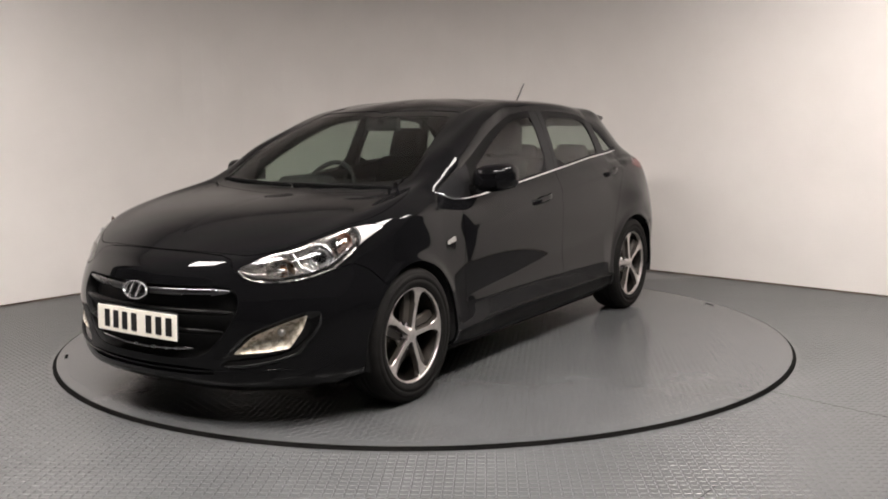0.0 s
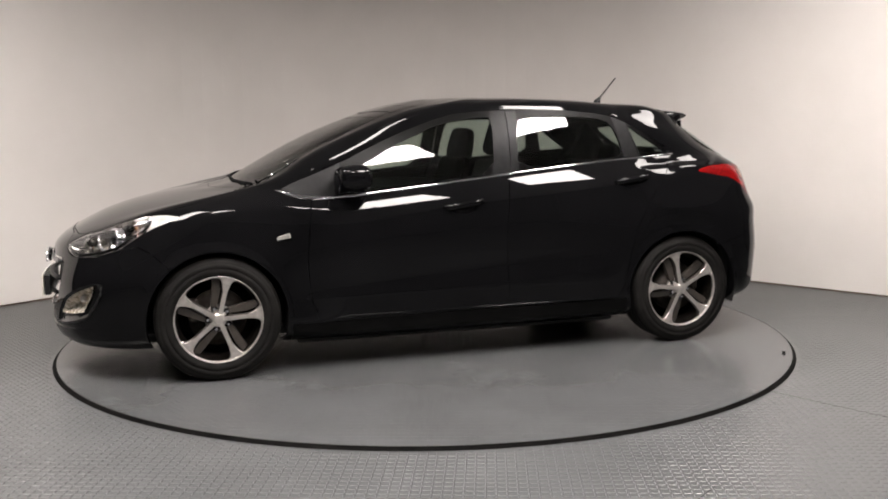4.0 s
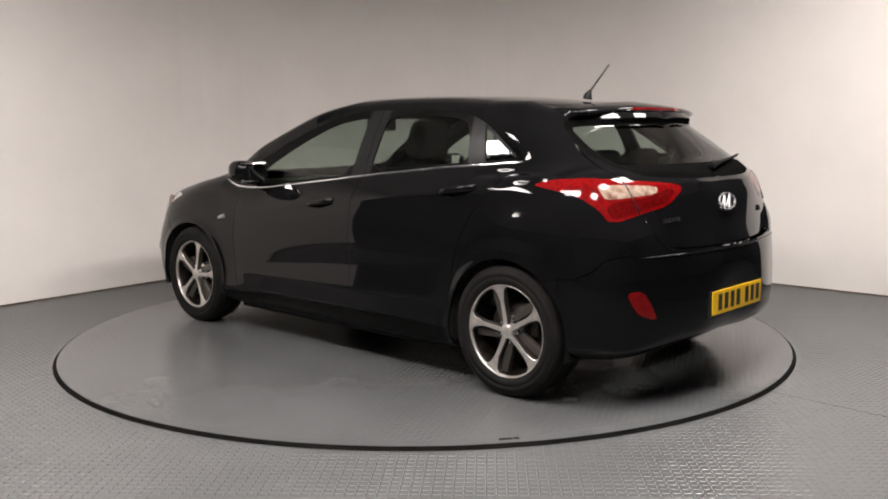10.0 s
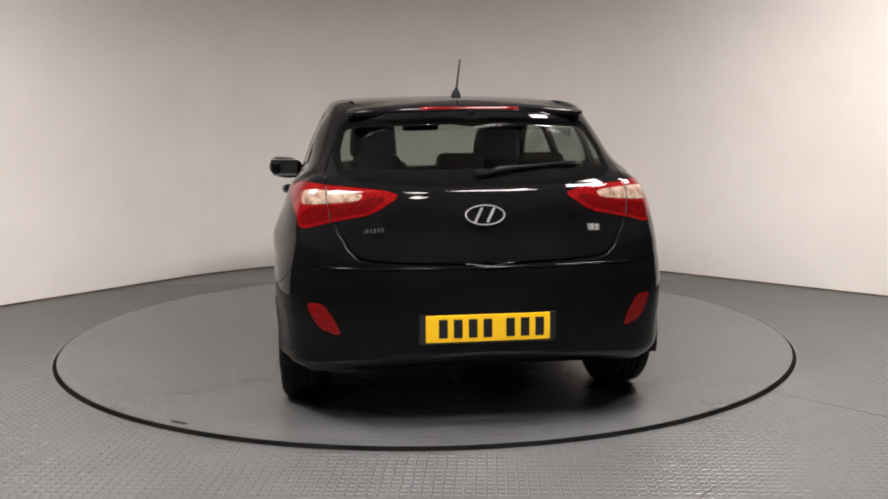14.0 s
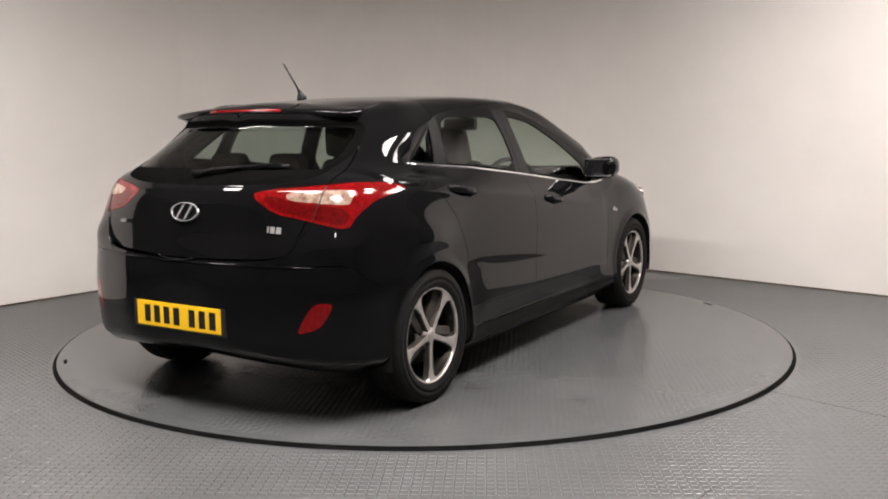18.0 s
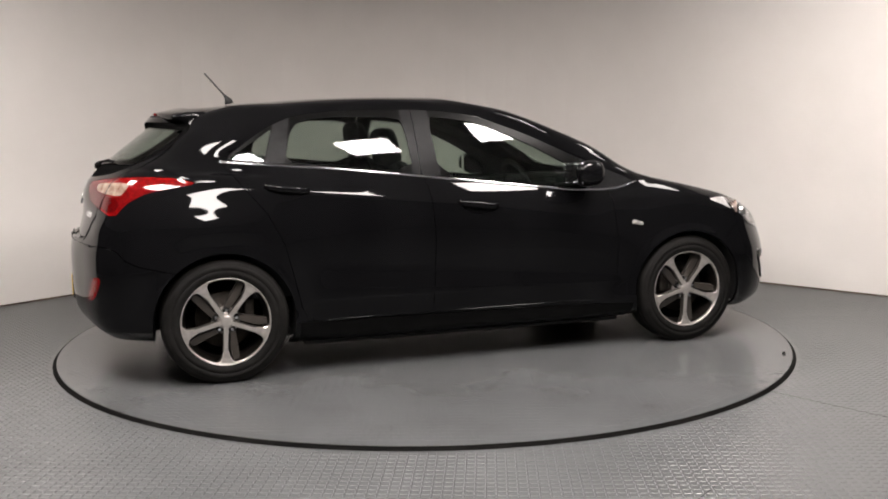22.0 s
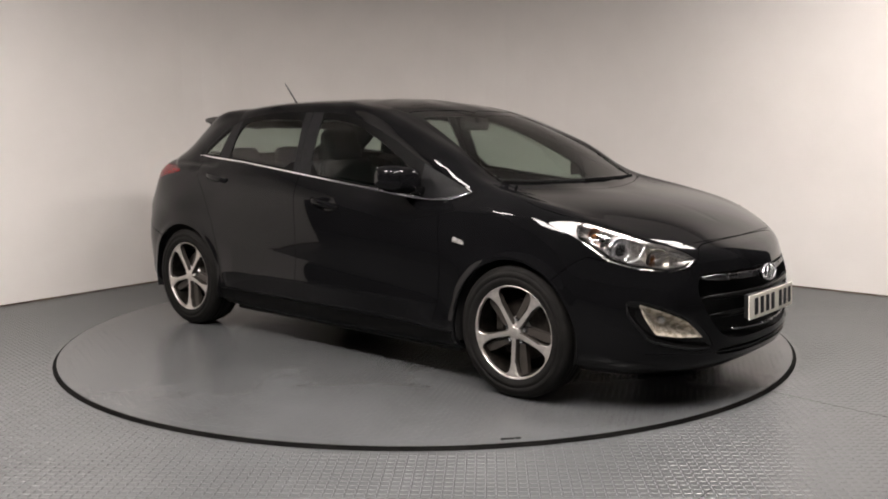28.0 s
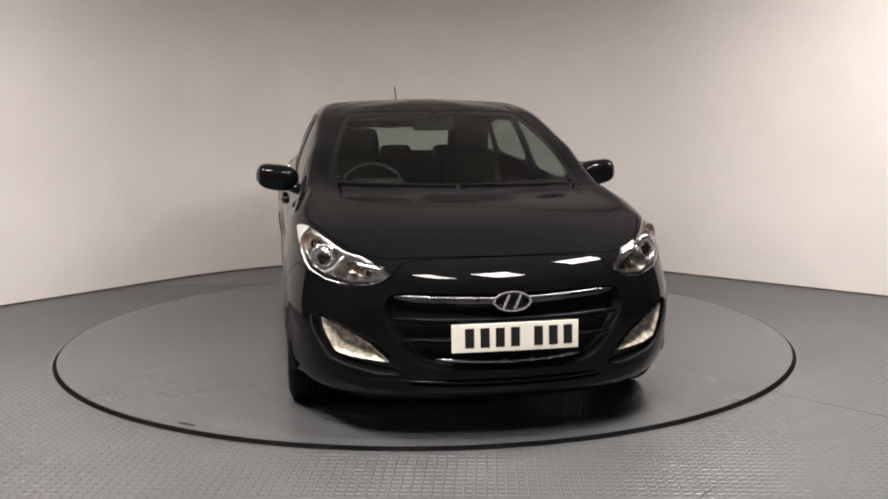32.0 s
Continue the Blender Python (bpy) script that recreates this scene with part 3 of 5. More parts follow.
# barrel curve of the side glass, carried a little way into its surroundings
flat_points = grid.reshape(-1, 3)
near = sdf(SIDE_LIGHTS, flat_points[:, (0, 2)], 1)
near[flat_points[:, 1] < 0.5] = 9
side = flat_points[(near < 0) & (flat_points[:, 0] < .75)]
fit = np.linalg.lstsq(pane_terms(side), side[:, 1] + 0.45 * (side[:, 2] - 1.1) ** 2, rcond=None)[0]
sheet = pane_terms(flat_points) @ fit + 0.16 * np.minimum(0, flat_points[:, 0] + 0.75) ** 2 - 0.17 * np.minimum(0, flat_points[:, 0] + 1.0) ** 2 - 0.45 * (flat_points[:, 2] - 1.1) ** 2 + 0.05 * np.minimum(0, flat_points[:, 0] + 0.75) * (flat_points[:, 2] - 1.09)
blend = np.clip(1 - near / (0.07 + 0.05 * np.clip((-0.95 - flat_points[:, 0]) / 0.3, 0, 1)), 0, 1) * np.clip((flat_points[:, 0] + 1.40) / 0.16, 0, 1)
blend = blend * blend * (3 - 2 * blend)
flat_points[:, 1] += blend * (sheet - flat_points[:, 1])
# the pillars swell between the panes
for outline, high, reach, lo, hi in ((WINDSCREEN, 0.014, 0.22, 0.05, 0.95), (REAR_GLASS, 0.026, 0.46, -2.1, -1.0)):
    other = sdf(outline, flat_points[:, 1:3])
    span = np.maximum(near, 0) + np.maximum(other, 0)
    hump = 4 * np.maximum(near, 0) * np.maximum(other, 0) / np.maximum(span, 1e-4) ** 2
    hump *= np.clip((reach - span) / 0.06, 0, 1) * (near < 5) * np.clip((flat_points[:, 0] - lo) / 0.2, 0, 1) * np.clip((hi - flat_points[:, 0]) / 0.2, 0, 1) * np.clip((flat_points[:, 2] - 1.0) / 0.06, 0, 1)
    flat_points += (high * hump)[:, None] * np.array([0.45 if lo > 0 else -0.5, 0.8, 0.35])
# fair the rear quarter between the side panes and the rear window
fair = np.clip((near - 0.004) / 0.025, 0, 1) * np.clip((sdf(REAR_GLASS, flat_points[:, 1:3]) - 0.004) / 0.025, 0, 1) * (near < 5)
fair = fair.reshape(R, C) * np.clip((-1.0 - gx) / 0.1, 0, 1) * np.clip((gz - 1.06) / 0.06, 0, 1) * np.clip((1.38 - gz) / 0.05, 0, 1)
for k in range(60):
    mean = (grid[:-2, 1:-1] + grid[2:, 1:-1] + grid[1:-1, :-2] + grid[1:-1, 2:]) / 4
    grid[1:-1, 1:-1] += 0.8 * fair[1:-1, 1:-1, None] * (mean - grid[1:-1, 1:-1])
# the foot of the front pillar turns towards the nose
ramp = np.clip(gx - 0.74, 0, 0.34)
gy -= 0.06 * ramp * np.clip((gz - 0.86) / 0.11, 0, 1) * (gy > 0.6)
# the rolled edge of the nose above the grille
roll = 0.0018 * np.exp(-((gz - 0.712) / 0.020) ** 2) * np.clip((gx - 1.8) / 0.1, 0, 1) * np.clip((0.60 - gy) / 0.15, 0, 1)
gx += 0.62 * roll
gz += 0.78 * roll
# rolled wheel arch lips and the crease that climbs along the doors
for wx in (WHEEL_X, -WHEEL_X):
    gy += flank * 0.008 * np.exp(-((np.hypot(gx - wx, gz - WHEEL_Z) - ARCH_R) / 0.030) ** 2) * (gz > 0.2)
crease = np.interp(-gx, [-0.75, -0.52, -0.09, 0.275, 0.8, 1.25], [0.765, 0.786, 0.845, 0.883, 0.931, 0.968])
# between the crease and the chrome strip the doors rise in one almost flat band
strip_z = np.interp(-gx, [-x for x, z in STRIP], [z for x, z in STRIP])


def along_line(height):
    """How far out the flank lies along a line of that height, faired."""
    on = (np.abs(gz - height) < 0.008) & (gy > 0.6) & (gx < 0.9) & (gx > -1.25)
    return np.polyval(np.polyfit(gx[on], gy[on], 4), gx)


band = np.clip((gz - crease) / (strip_z - crease), -1, 2)
low_y, high_y = along_line(crease - 0.004), along_line(strip_z + 0.006)
target = low_y + (high_y - low_y) * band + 0.024 * band * (1 - band)
inside = np.clip((band + 0.02) / 0.06, 0, 1) * np.clip((1.05 - band) / 0.06, 0, 1) * (gy > 0.6)
front = np.clip((0.95 - gx) / 0.42, 0, 1)
inside = inside * front * front * (3 - 2 * front) * np.clip((gx + 1.22) / 0.16, 0, 1)
gy += inside * (target - gy)
# the scallop along the foot of the doors: flared below a rising fold, then tucked under
fold = np.clip(0.51 - 0.092 * gx, 0.43, 0.60)
depth = np.clip((fold - gz) / (fold - 0.385), 0, 1)
low_y = along_line(fold)
target = low_y + 0.009 * depth * depth * (3 - 2 * depth) - np.minimum(0.13 * np.maximum(0.385 - gz, 0), 0.024)
inside = np.clip((fold + 0.015 - gz) / 0.03, 0, 1) * np.clip((gz - 0.17) / 0.06, 0, 1) * np.clip((0.90 - gx) / 0.34, 0, 1) * np.clip((gx + 0.98) / 0.16, 0, 1) * (gy > 0.6)
gy += inside * (target - gy)
# the wings draw in ahead of the doors
draw = np.clip(gx - 0.75, 0, 0.30)
gy -= flank * 0.024 * draw * np.clip(draw / 0.1, 0, 1) * np.clip((0.93 - gz) / 0.1, 0, 1)
# the haunch over the rear wheel
gy += flank * 0.029 * np.exp(-((gx + 1.37) / 0.22) ** 2 - ((gz - 0.785) / 0.094) ** 2)
fade = np.clip((0.80 - gx) / 0.3, 0, 1) * np.clip((gx + 1.35) / 0.2, 0, 1)
gy += flank * fade * 0.0012 * np.clip(1 - np.abs(gz - crease) / 0.03, 0, 1) ** 1.5
# hand cups behind the door handles
for hx, hz in ((.02, .845), (-1.0, .955)):
    gy -= flank * 0.008 * np.exp(-((gx - hx) / 0.055) ** 2 - ((gz - hz) / 0.024) ** 2)
tail_bulge = 0.0165 * np.exp(-((gx + 1.87) / 0.10) ** 2 - ((gy - 0.72) / 0.12) ** 2 - ((gz - 0.775) / 0.065) ** 2)
gx -= 0.8 * tail_bulge
gy += 0.55 * tail_bulge
# the lip under the rear window
tail_face = np.clip((-1.6 - gx) / 0.1, 0, 1) * np.clip((0.62 - gy) / 0.1, 0, 1)
gx -= tail_face * 0.003 * np.clip(1 - np.abs(gz - 1.000) / 0.018, 0, 1)
du, dv = np.gradient(grid, axis=1), np.gradient(grid, axis=0)
points = grid.reshape(-1, 3)
normals = np.cross(du, dv).reshape(-1, 3)
normals /= np.linalg.norm(normals, axis=1)[:, None] + 1e-12
if normals[np.argmax(points[:, 1]), 1] < 0:
    normals = -normals
normals[:C * R:C, 1] = 0
cell = np.arange(R * C).reshape(R, C)
a, b, c, d = cell[:-1, :-1].ravel(), cell[:-1, 1:].ravel(), cell[1:, 1:].ravel(), cell[1:, :-1].ravel()
tris = np.concatenate([np.stack([a, b, c], 1), np.stack([a, c, d], 1)])
flat = np.cross(points[tris[:, 1]] - points[tris[:, 0]], points[tris[:, 2]] - points[tris[:, 0]])
if (flat * normals[tris[:, 0]]).sum() < 0:
    tris = tris[:, ::-1]
shell = (points, normals, tris)

for wx in (WHEEL_X, -WHEEL_X):
    shell = carve(shell, lambda v: np.maximum(np.hypot(v[:, 0] - wx, v[:, 2] - WHEEL_Z) - ARCH_R, at_side(v)))[1]

def smoothed(piece, axis, terms, edge, ramp=0.07, belly=0.0, tilt=0.0):
    """The piece laid onto one smooth fitted sheet; edge(points) fades it back to the skin at the rim."""
    v, n, f = piece
    a = terms(v)
    sheet = belly * (v[:, 2] - 1.1) ** 2
    sheet = sheet + a @ np.linalg.lstsq(a, v[:, axis] - sheet, rcond=None)[0] + tilt * (v[:, 2] - 1.11)
    k = np.clip(-edge(v) / ramp, 0, 1)
    k = k * k * (3 - 2 * k)
    moved = v.copy()
    moved[:, axis] += k * (sheet - v[:, axis])
    fn = np.cross(moved[f[:, 1]] - moved[f[:, 0]], moved[f[:, 2]] - moved[f[:, 0]])
    vn = np.zeros_like(v)
    for i in range(3):
        np.add.at(vn, f[:, i], fn)
    if axis != 1:
        vn[np.abs(v[:, 1]) < 1e-4, 1] = 0
    return moved, vn / (np.linalg.norm(vn, axis=1)[:, None] + 1e-12), f


def screen_terms(v):
    y, z = v[:, 1] ** 2, v[:, 2] - 1.15
    return np.stack([y * 0 + 1, z, z * z, y, y * y, y * z, y * z * z, y * y * z, z ** 3], 1)


def hatch_terms(v):
    y, z = v[:, 1] ** 2, v[:, 2] - 1.15
    return np.stack([y * 0 + 1, z, y, y * y, y * z], 1)


# glasshouse
screen, shell = carve(shell, within(WINDSCREEN, end_view, at_front))
screen = smoothed(screen, 0, screen_terms, lambda v: sdf(WINDSCREEN, end_view(v)))
back_glass, shell = carve(shell, within(REAR_GLASS, end_view, at_tail))
back_glass = smoothed(back_glass, 0, hatch_terms, lambda v: sdf(REAR_GLASS, end_view(v)), 0.04, 0.4, 0.20)
side_lights, shell = carve(shell, within(SIDE_LIGHTS, side_view, at_side, 1))

# lamps
HEADLAMP = [(.463, .835), (.549, .847), (.649, .837), (.772, .799), (.879, .760), (.991, .738), (1.117, .682), (1.063, .640), (.955, .632), (.818, .648), (.714, .678), (.663, .710), (.587, .773), (.527, .806)]
head_field = within(HEADLAMP, nose_corner, at_nose, 1)
headlamp, shell = carve(shell, head_field, 0.001)
FOGLAMP = [(1.137, .336), (1.10, .372), (1.057, .412), (1.0, .440), (.943, .464), (.828, .500), (.852, .440), (.905, .364), (1.0, .348)]
fog_field = within(FOGLAMP, nose_corner, at_nose, 0)
TAILLAMP = [(.440, .998), (.522, 1.026), (.693, 1.036), (.824, 1.027), (1.061, 1.008), (1.135, .985), (1.045, .908), (.926, .883), (.751, .840), (.706, .900), (.624, .955), (.547, .974)]
tail_field = within(TAILLAMP, tail_corner, at_tail, 1)
taillamp, shell = carve(shell, tail_field, 0.001)
REFLECTOR = [(.822, .548), (.899, .548), (.946, .475), (.972, .412), (.880, .442), (.838, .503)]
reflector, shell = carve(shell, within(REFLECTOR, tail_corner, at_tail, 1))

# front and rear
GRILLE = [(-.1, .607), (.30, .612), (.475, .612), (.505, .53), (.455, .43), (.36, .325), (.25, .302), (-.1, .300)]
grille_field = within(GRILLE, end_view, lambda v: 1.9 - v[:, 0])
BUMPER_F = [(.40, .0), (.40, .52), (.60, .70), (.714, .675), (.818, .645), (.955, .628), (1.063, .636), (1.125, .675), (1.135, .73), (1.29, .739), (1.7, .739), (1.7, 0)]
bumper_f, shell = carve(shell, within(BUMPER_F, nose_corner, lambda v: 1.45 - v[:, 0], 1), 0.0016)
grille, bumper_f = carve(bumper_f, grille_field)
FOG_NICHE = [(.762, .515), (.80, .41), (.87, .345), (.96, .312), (1.20, .272), (1.165, .345), (1.08, .425), (.945, .482), (.84, .515)]
niche_field = within(FOG_NICHE, nose_corner, at_nose, 1)
niche, bumper_f = carve(bumper_f, niche_field)
INTAKE = [(-.1, .268), (.36, .272), (.42, .258), (.36, .238), (-.1, .232)]
intake_field = within(INTAKE, end_view, lambda v: 1.9 - v[:, 0], 1)
intake, bumper_f = carve(bumper_f, intake_field)
BUMPER_R = [(.40, 0), (.40, .55), (.66, .62), (.74, .70), (.98, .698), (1.7, .702), (1.7, 0)]
bumper_r, shell = carve(shell, within(BUMPER_R, tail_corner, at_tail, 1), 0.0018)
TAILGATE = [(-.1, 1.335), (.50, 1.325), (.60, 1.20), (.655, 1.05), (.60, .86), (.535, .735), (.43, .716), (-.1, .704)]
tailgate, shell = carve(shell, within(TAILGATE, end_view, at_tail, 1), 0.0026)
BONNET = [(2.03, -.1), (2.03, 0), (2.02, .2), (1.985, .455), (1.95, .525), (1.875, .612), (1.78, .672), (1.66, .728), (1.56, .765), (1.42, .775), (1.22, .745), (1.10, .69), (1.21, .45), (1.29, .2), (1.305, 0), (1.305, -.1)]
bonnet, shell = carve(shell, within(BONNET, plan_view, lambda v: 0.7 - v[:, 2], 1), 0.0018)


def bonnet_terms(v):
    x, y = v[:, 0] - 1.6, v[:, 1] ** 2
    return np.stack([x ** a * y ** b for a in range(4) for b in range(3)], 1)


bonnet = smoothed(bonnet, 2, bonnet_terms, lambda v: sdf(BONNET, plan_view(v), 1), 0.16)
ROOF = [(.22, -.1), (.22, .48), (.0, .55), (-.4, .56), (-1.0, .53), (-1.36, .46), (-1.46, .3), (-1.50, -.1)]
roof, shell = carve(shell, within(ROOF, plan_view, lambda v: 1.28 - v[:, 2], 1), 0.001)

# doors, with the window frames and panes that they carry
DOOR_F = [(.82, .96), (.845, .80), (.868, .6), (.855, .4), (.815, .264), (-.245, .277), (-.23, .5), (-.225, .7), (-.24, .88), (-.27, 1.05)]
DOOR_R = [(-.27, 1.05), (-.24, .88), (-.225, .7), (-.23, .5), (-.245, .277), (-.90, .288), (-.945, .36), (-.975, .5), (-1.02, .68), (-1.10, .84), (-1.21, .97), (-1.32, 1.12)]
door_f, shell = carve(shell, within(DOOR_F, side_view, lambda v: np.maximum(at_side(v), v[:, 2] - 1.2), 0), 0.0018)
door_r, shell = carve(shell, within(DOOR_R, side_view, at_side, 0), 0.0018)
frame_f, frame_r = split(side_lights, -(side_lights[0][:, 0] + 0.285 - 0.05 * (1.1 - side_lights[0][:, 2])))
frame_f = split(frame_f, -(frame_f[0][:, 0] + 0.281 - 0.05 * (1.1 - frame_f[0][:, 2])))[0]
PANE_F = [(.655, .925), (.655, .995), (.60, 1.045), (.357, 1.175), (.085, 1.287), (-.124, 1.316), (-.205, 1.318), (-.178, 1.013), (.172, .975)]
PANE_R = [(-.320, 1.030), (-.343, 1.255), (-.37, 1.316), (-.70, 1.322), (-.905, 1.302), (-.958, 1.235), (-.990, 1.092), (-.8, 1.076)]
PANE_Q = [(-1.046, 1.264), (-1.272, 1.110), (-1.100, 1.096)]
pane_f, frame_f = carve(frame_f, within(PANE_F, side_view, at_side, 1))
pane_r, frame_r = carve(frame_r, within(PANE_R, side_view, at_side, 1))
pane_q, frame_r = carve(frame_r, within(PANE_Q, side_view, at_side, 0))

pillar_f, frame_f = split(frame_f, frame_f[0][:, 0] + 0.170 + 0.10 * (frame_f[0][:, 2] - 1.02))
frame_f, sail = split(frame_f, frame_f[0][:, 0] - 0.672)
frame_r, pillar_r = split(frame_r, frame_r[0][:, 0] + 0.327 + 0.10 * (frame_r[0][:, 2] - 1.04))
CORNER_POST = [(-.998, 1.05), (-.964, 1.25), (-.935, 1.40), (-1.02, 1.40), (-1.040, 1.27), (-1.094, 1.08), (-1.094, 1.05)]
corner_post, frame_r = carve(frame_r, within(CORNER_POST, side_view, at_side, 0))

sill, shell = carve(shell, within([(.955, .10), (.955, .262), (-.955, .284), (-.955, .10)], side_view, at_side, 0), 0.0012)
panel("body", whole(shell), PAINT, car, "glossy black body shell")
panel("roof", whole(roof), PAINT, car)
panel("headliner", whole((roof[0] - (0, 0, 0.045), roof[1], roof[2])), HEADLINER, car, "pale grey cloth roof lining", 0.0)
panel("bonnet", whole(bonnet), PAINT, car)
panel("front_bumper", whole(bumper_f), PAINT, car)
panel("rear_bumper", whole(bumper_r), PAINT, car, "", 0.045)
# the foot of the tailgate sits behind the bumper's top ledge
inset_x = 0.032 * np.clip((0.92 - tailgate[0][:, 2]) / 0.22, 0, 1) * np.clip((0.60 - tailgate[0][:, 1]) / 0.12, 0, 1)
tailgate = (tailgate[0] + inset_x[:, None] * np.array([1.0, 0, 0]), tailgate[1], tailgate[2])
gate = panel("tailgate", whole(tailgate), PAINT, car)
edge = split(screen, -(sdf(WINDSCREEN, end_view(screen[0])) + 0.028))
panel("windscreen", whole(shifted(edge[1], 0.003)), GLASS, car, "clear green-tinted windscreen", 0)
panel("windscreen_border", whole(shifted(edge[0], 0.002)), GLOSS_BLACK, car, "black windscreen border", 0.006)
edge = split(back_glass, np.maximum(sdf(REAR_GLASS, end_view(back_glass[0])) + 0.03, 1.088 - back_glass[0][:, 2]))[::-1]
panel("rear_window", whole(shifted(edge[1], 0.003)), GLASS_DARK, gate, "dark tinted rear window", 0)
panel("rear_window_border", whole(shifted(edge[0], 0.002)), FRIT, gate, "", 0.006)


def tube(points, radius, sides=8, caps=True, flat=1.0):
    """A bar along 3D points; flat squashes it in the second cross direction."""
    bm = bmesh.new()
    pts = [Vector(p) for p in points]
    rows = []
    for i, p in enumerate(pts):
        d = (pts[min(i + 1, len(pts) - 1)] - pts[max(i - 1, 0)]).normalized()
        up = Vector((0, 0, 1)) if abs(d.z) < 0.9 else Vector((1, 0, 0))
        s = d.cross(up).normalized()
        u = s.cross(d)
        r = radius[i] if isinstance(radius, (list, tuple)) else radius
        rows.append([bm.verts.new(p + (s * math.cos(2 * math.pi * k / sides) * r * flat + u * math.sin(2 * math.pi * k / sides) * r)) for k in range(sides)])
    for p, q in zip(rows, rows[1:]):
        for k in range(sides):
            bm.faces.new((p[k], p[(k + 1) % sides], q[(k + 1) % sides], q[k]))
    if caps:
        bm.faces.new(rows[0][::-1])
        bm.faces.new(rows[-1])
    bmesh.ops.recalc_face_normals(bm, faces=bm.faces)
    return bm


def soft_box(w, l, h, bevel=0.02, segments=3, taper=1.0):
    """A rounded box, its foot at z = 0; taper narrows the top."""
    bm = bmesh.new()
    bmesh.ops.create_cube(bm, size=1.0)
    for v in bm.verts:
        k = taper if v.co.z > 0 else 1.0
        v.co = Vector((v.co.x * w * k, v.co.y * l * k, (v.co.z + 0.5) * h))
    bmesh.ops.bevel(bm, geom=bm.edges[:], offset=bevel, segments=segments, affect="EDGES", profile=0.6)
    return bm


def skin_y(x, z):
    """How far out the flank lies at (x, z)."""
    d = (points[:, 0] - x) ** 2 + (points[:, 2] - z) ** 2 + np.where(points[:, 1] < 0.5, 9, 0)
    return float(points[np.argmin(d), 1])


def nose_x(y, z):
    d = (points[:, 1] - y) ** 2 + (points[:, 2] - z) ** 2 + np.where(points[:, 0] < 1.5, 9, 0)
    return float(points[np.argmin(d), 0])


def tail_x(y, z):
    d = (points[:, 1] - y) ** 2 + (points[:, 2] - z) ** 2 + np.where(points[:, 0] > -1.2, 9, 0)
    return float(points[np.argmin(d), 0])


def swapped(bm, s):
    """Turns a left-hand part into a right-hand one where s is -1."""
    if s < 0:
        for v in bm.verts:
            v.co.y = -v.co.y
        bmesh.ops.reverse_faces(bm, faces=bm.faces)
    return bm


for s in (1, -1):
    flip = (lambda p: p) if s > 0 else mirrored
    for name, door, frame_piece, panes in (("front_door", door_f, frame_f, [pane_f]), ("rear_door", door_r, frame_r, [pane_r, pane_q])):
        leaf = panel(name, flip(door), PAINT, car)
        panel("window_frame", flip(shifted(frame_piece, 0.001)), FRAME_DARK, leaf, "black window frame", 0.01)
        panel("pillar_trim", flip(shifted(pillar_f if name == "front_door" else pillar_r, 0.001)), FRAME_BLACK, leaf, "satin black centre pillar trim", 0.01)
        extra = ("sail_trim", sail) if name == "front_door" else ("corner_post_trim", corner_post)
        panel(extra[0], flip(shifted(extra[1], 0.001)), FRAME_BLACK, leaf, "satin black trim", 0.01)
        for p in panes:
            panel("window_pane", flip(shifted(p, 0.005)), GLASS if name == "front_door" else GLASS_DARK, leaf, "green-tinted window glass", 0)
        x0, z0, lean = (.02, .852, .0) if name == "front_door" else (-1.0, .962, .02)
        grip = []
        for i in range(9):
            u = i / 8
            x = x0 + 0.11 - 0.22 * u
            z = z0 + 0.028 * (u - 0.5) - 0.0
            out = 0.03 * math.sin(math.pi * min(1, max(0, u * 1.0))) ** 0.45
            grip.append((x, skin_y(x, z) + out - 0.004, z))
        part("door_handle", swapped(tube(grip, 0.017, 10, True, 0.6), s), PAINT, leaf, "black pull handle", True)
    # body-coloured sill; the dull black stands in for shaded floor mirrored in it
    panel("sill", flip(sill), FRAME_DARK, car, "side sill, dull black in place of mirrored floor shade")
    edge = tube([(x, skin_y(x, .288) + .001, .288) for x in np.linspace(.76, -.86, 15)], [.001] + [.0032] * 13 + [.001], 8)
    part("door_edge", swapped(edge, s), PAINT, car, "", True)
    strip = tube([(x, skin_y(x, z) + 0.002, z) for x, z in STRIP], [0.002] + [0.0065] * 13 + [0.003], 8, True, 0.6)
    part("chrome_strip", swapped(strip, s), CHROME, car, "thin chrome strip under the windows", True)


# ---- lamps ----
def dished(piece, field, depth, ramp):
    """The piece sunk behind the skin, deepest past ramp from its edge."""
    v, n, f = piece
    k = np.clip(-field(v) / ramp, 0, 1)
    k = k * k * (3 - 2 * k)
    moved = v - n * (0.004 + depth * k)[:, None]
    # normals afresh from the bent surface
    fn = np.cross(moved[f[:, 1]] - moved[f[:, 0]], moved[f[:, 2]] - moved[f[:, 0]])
    vn = np.zeros_like(v)
    for i in range(3):
        np.add.at(vn, f[:, i], fn)
    return moved, vn / (np.linalg.norm(vn, axis=1)[:, None] + 1e-12), f


def ring_bm(r, thick, depth, n=28):
    return lathe([(r - thick, 0), (r - thick * 0.5, depth), (r, 0.0), (r, -0.02), (r - thick, -0.02)], n, "z", True)


def dome_bm(r, h, n=24):
    return lathe([(0.001, h)] + [(r * math.sin(i * math.pi / 12), h * math.cos(i * math.pi / 12)) for i in range(1, 7)] + [(r, -0.01), (0.001, -0.01)], n, "z")


def facing(p, d):
    """A pose at p whose z axis points along d."""
    return Matrix.Translation(p) @ Vector(d).to_track_quat("Z", "Y").to_matrix().to_4x4()


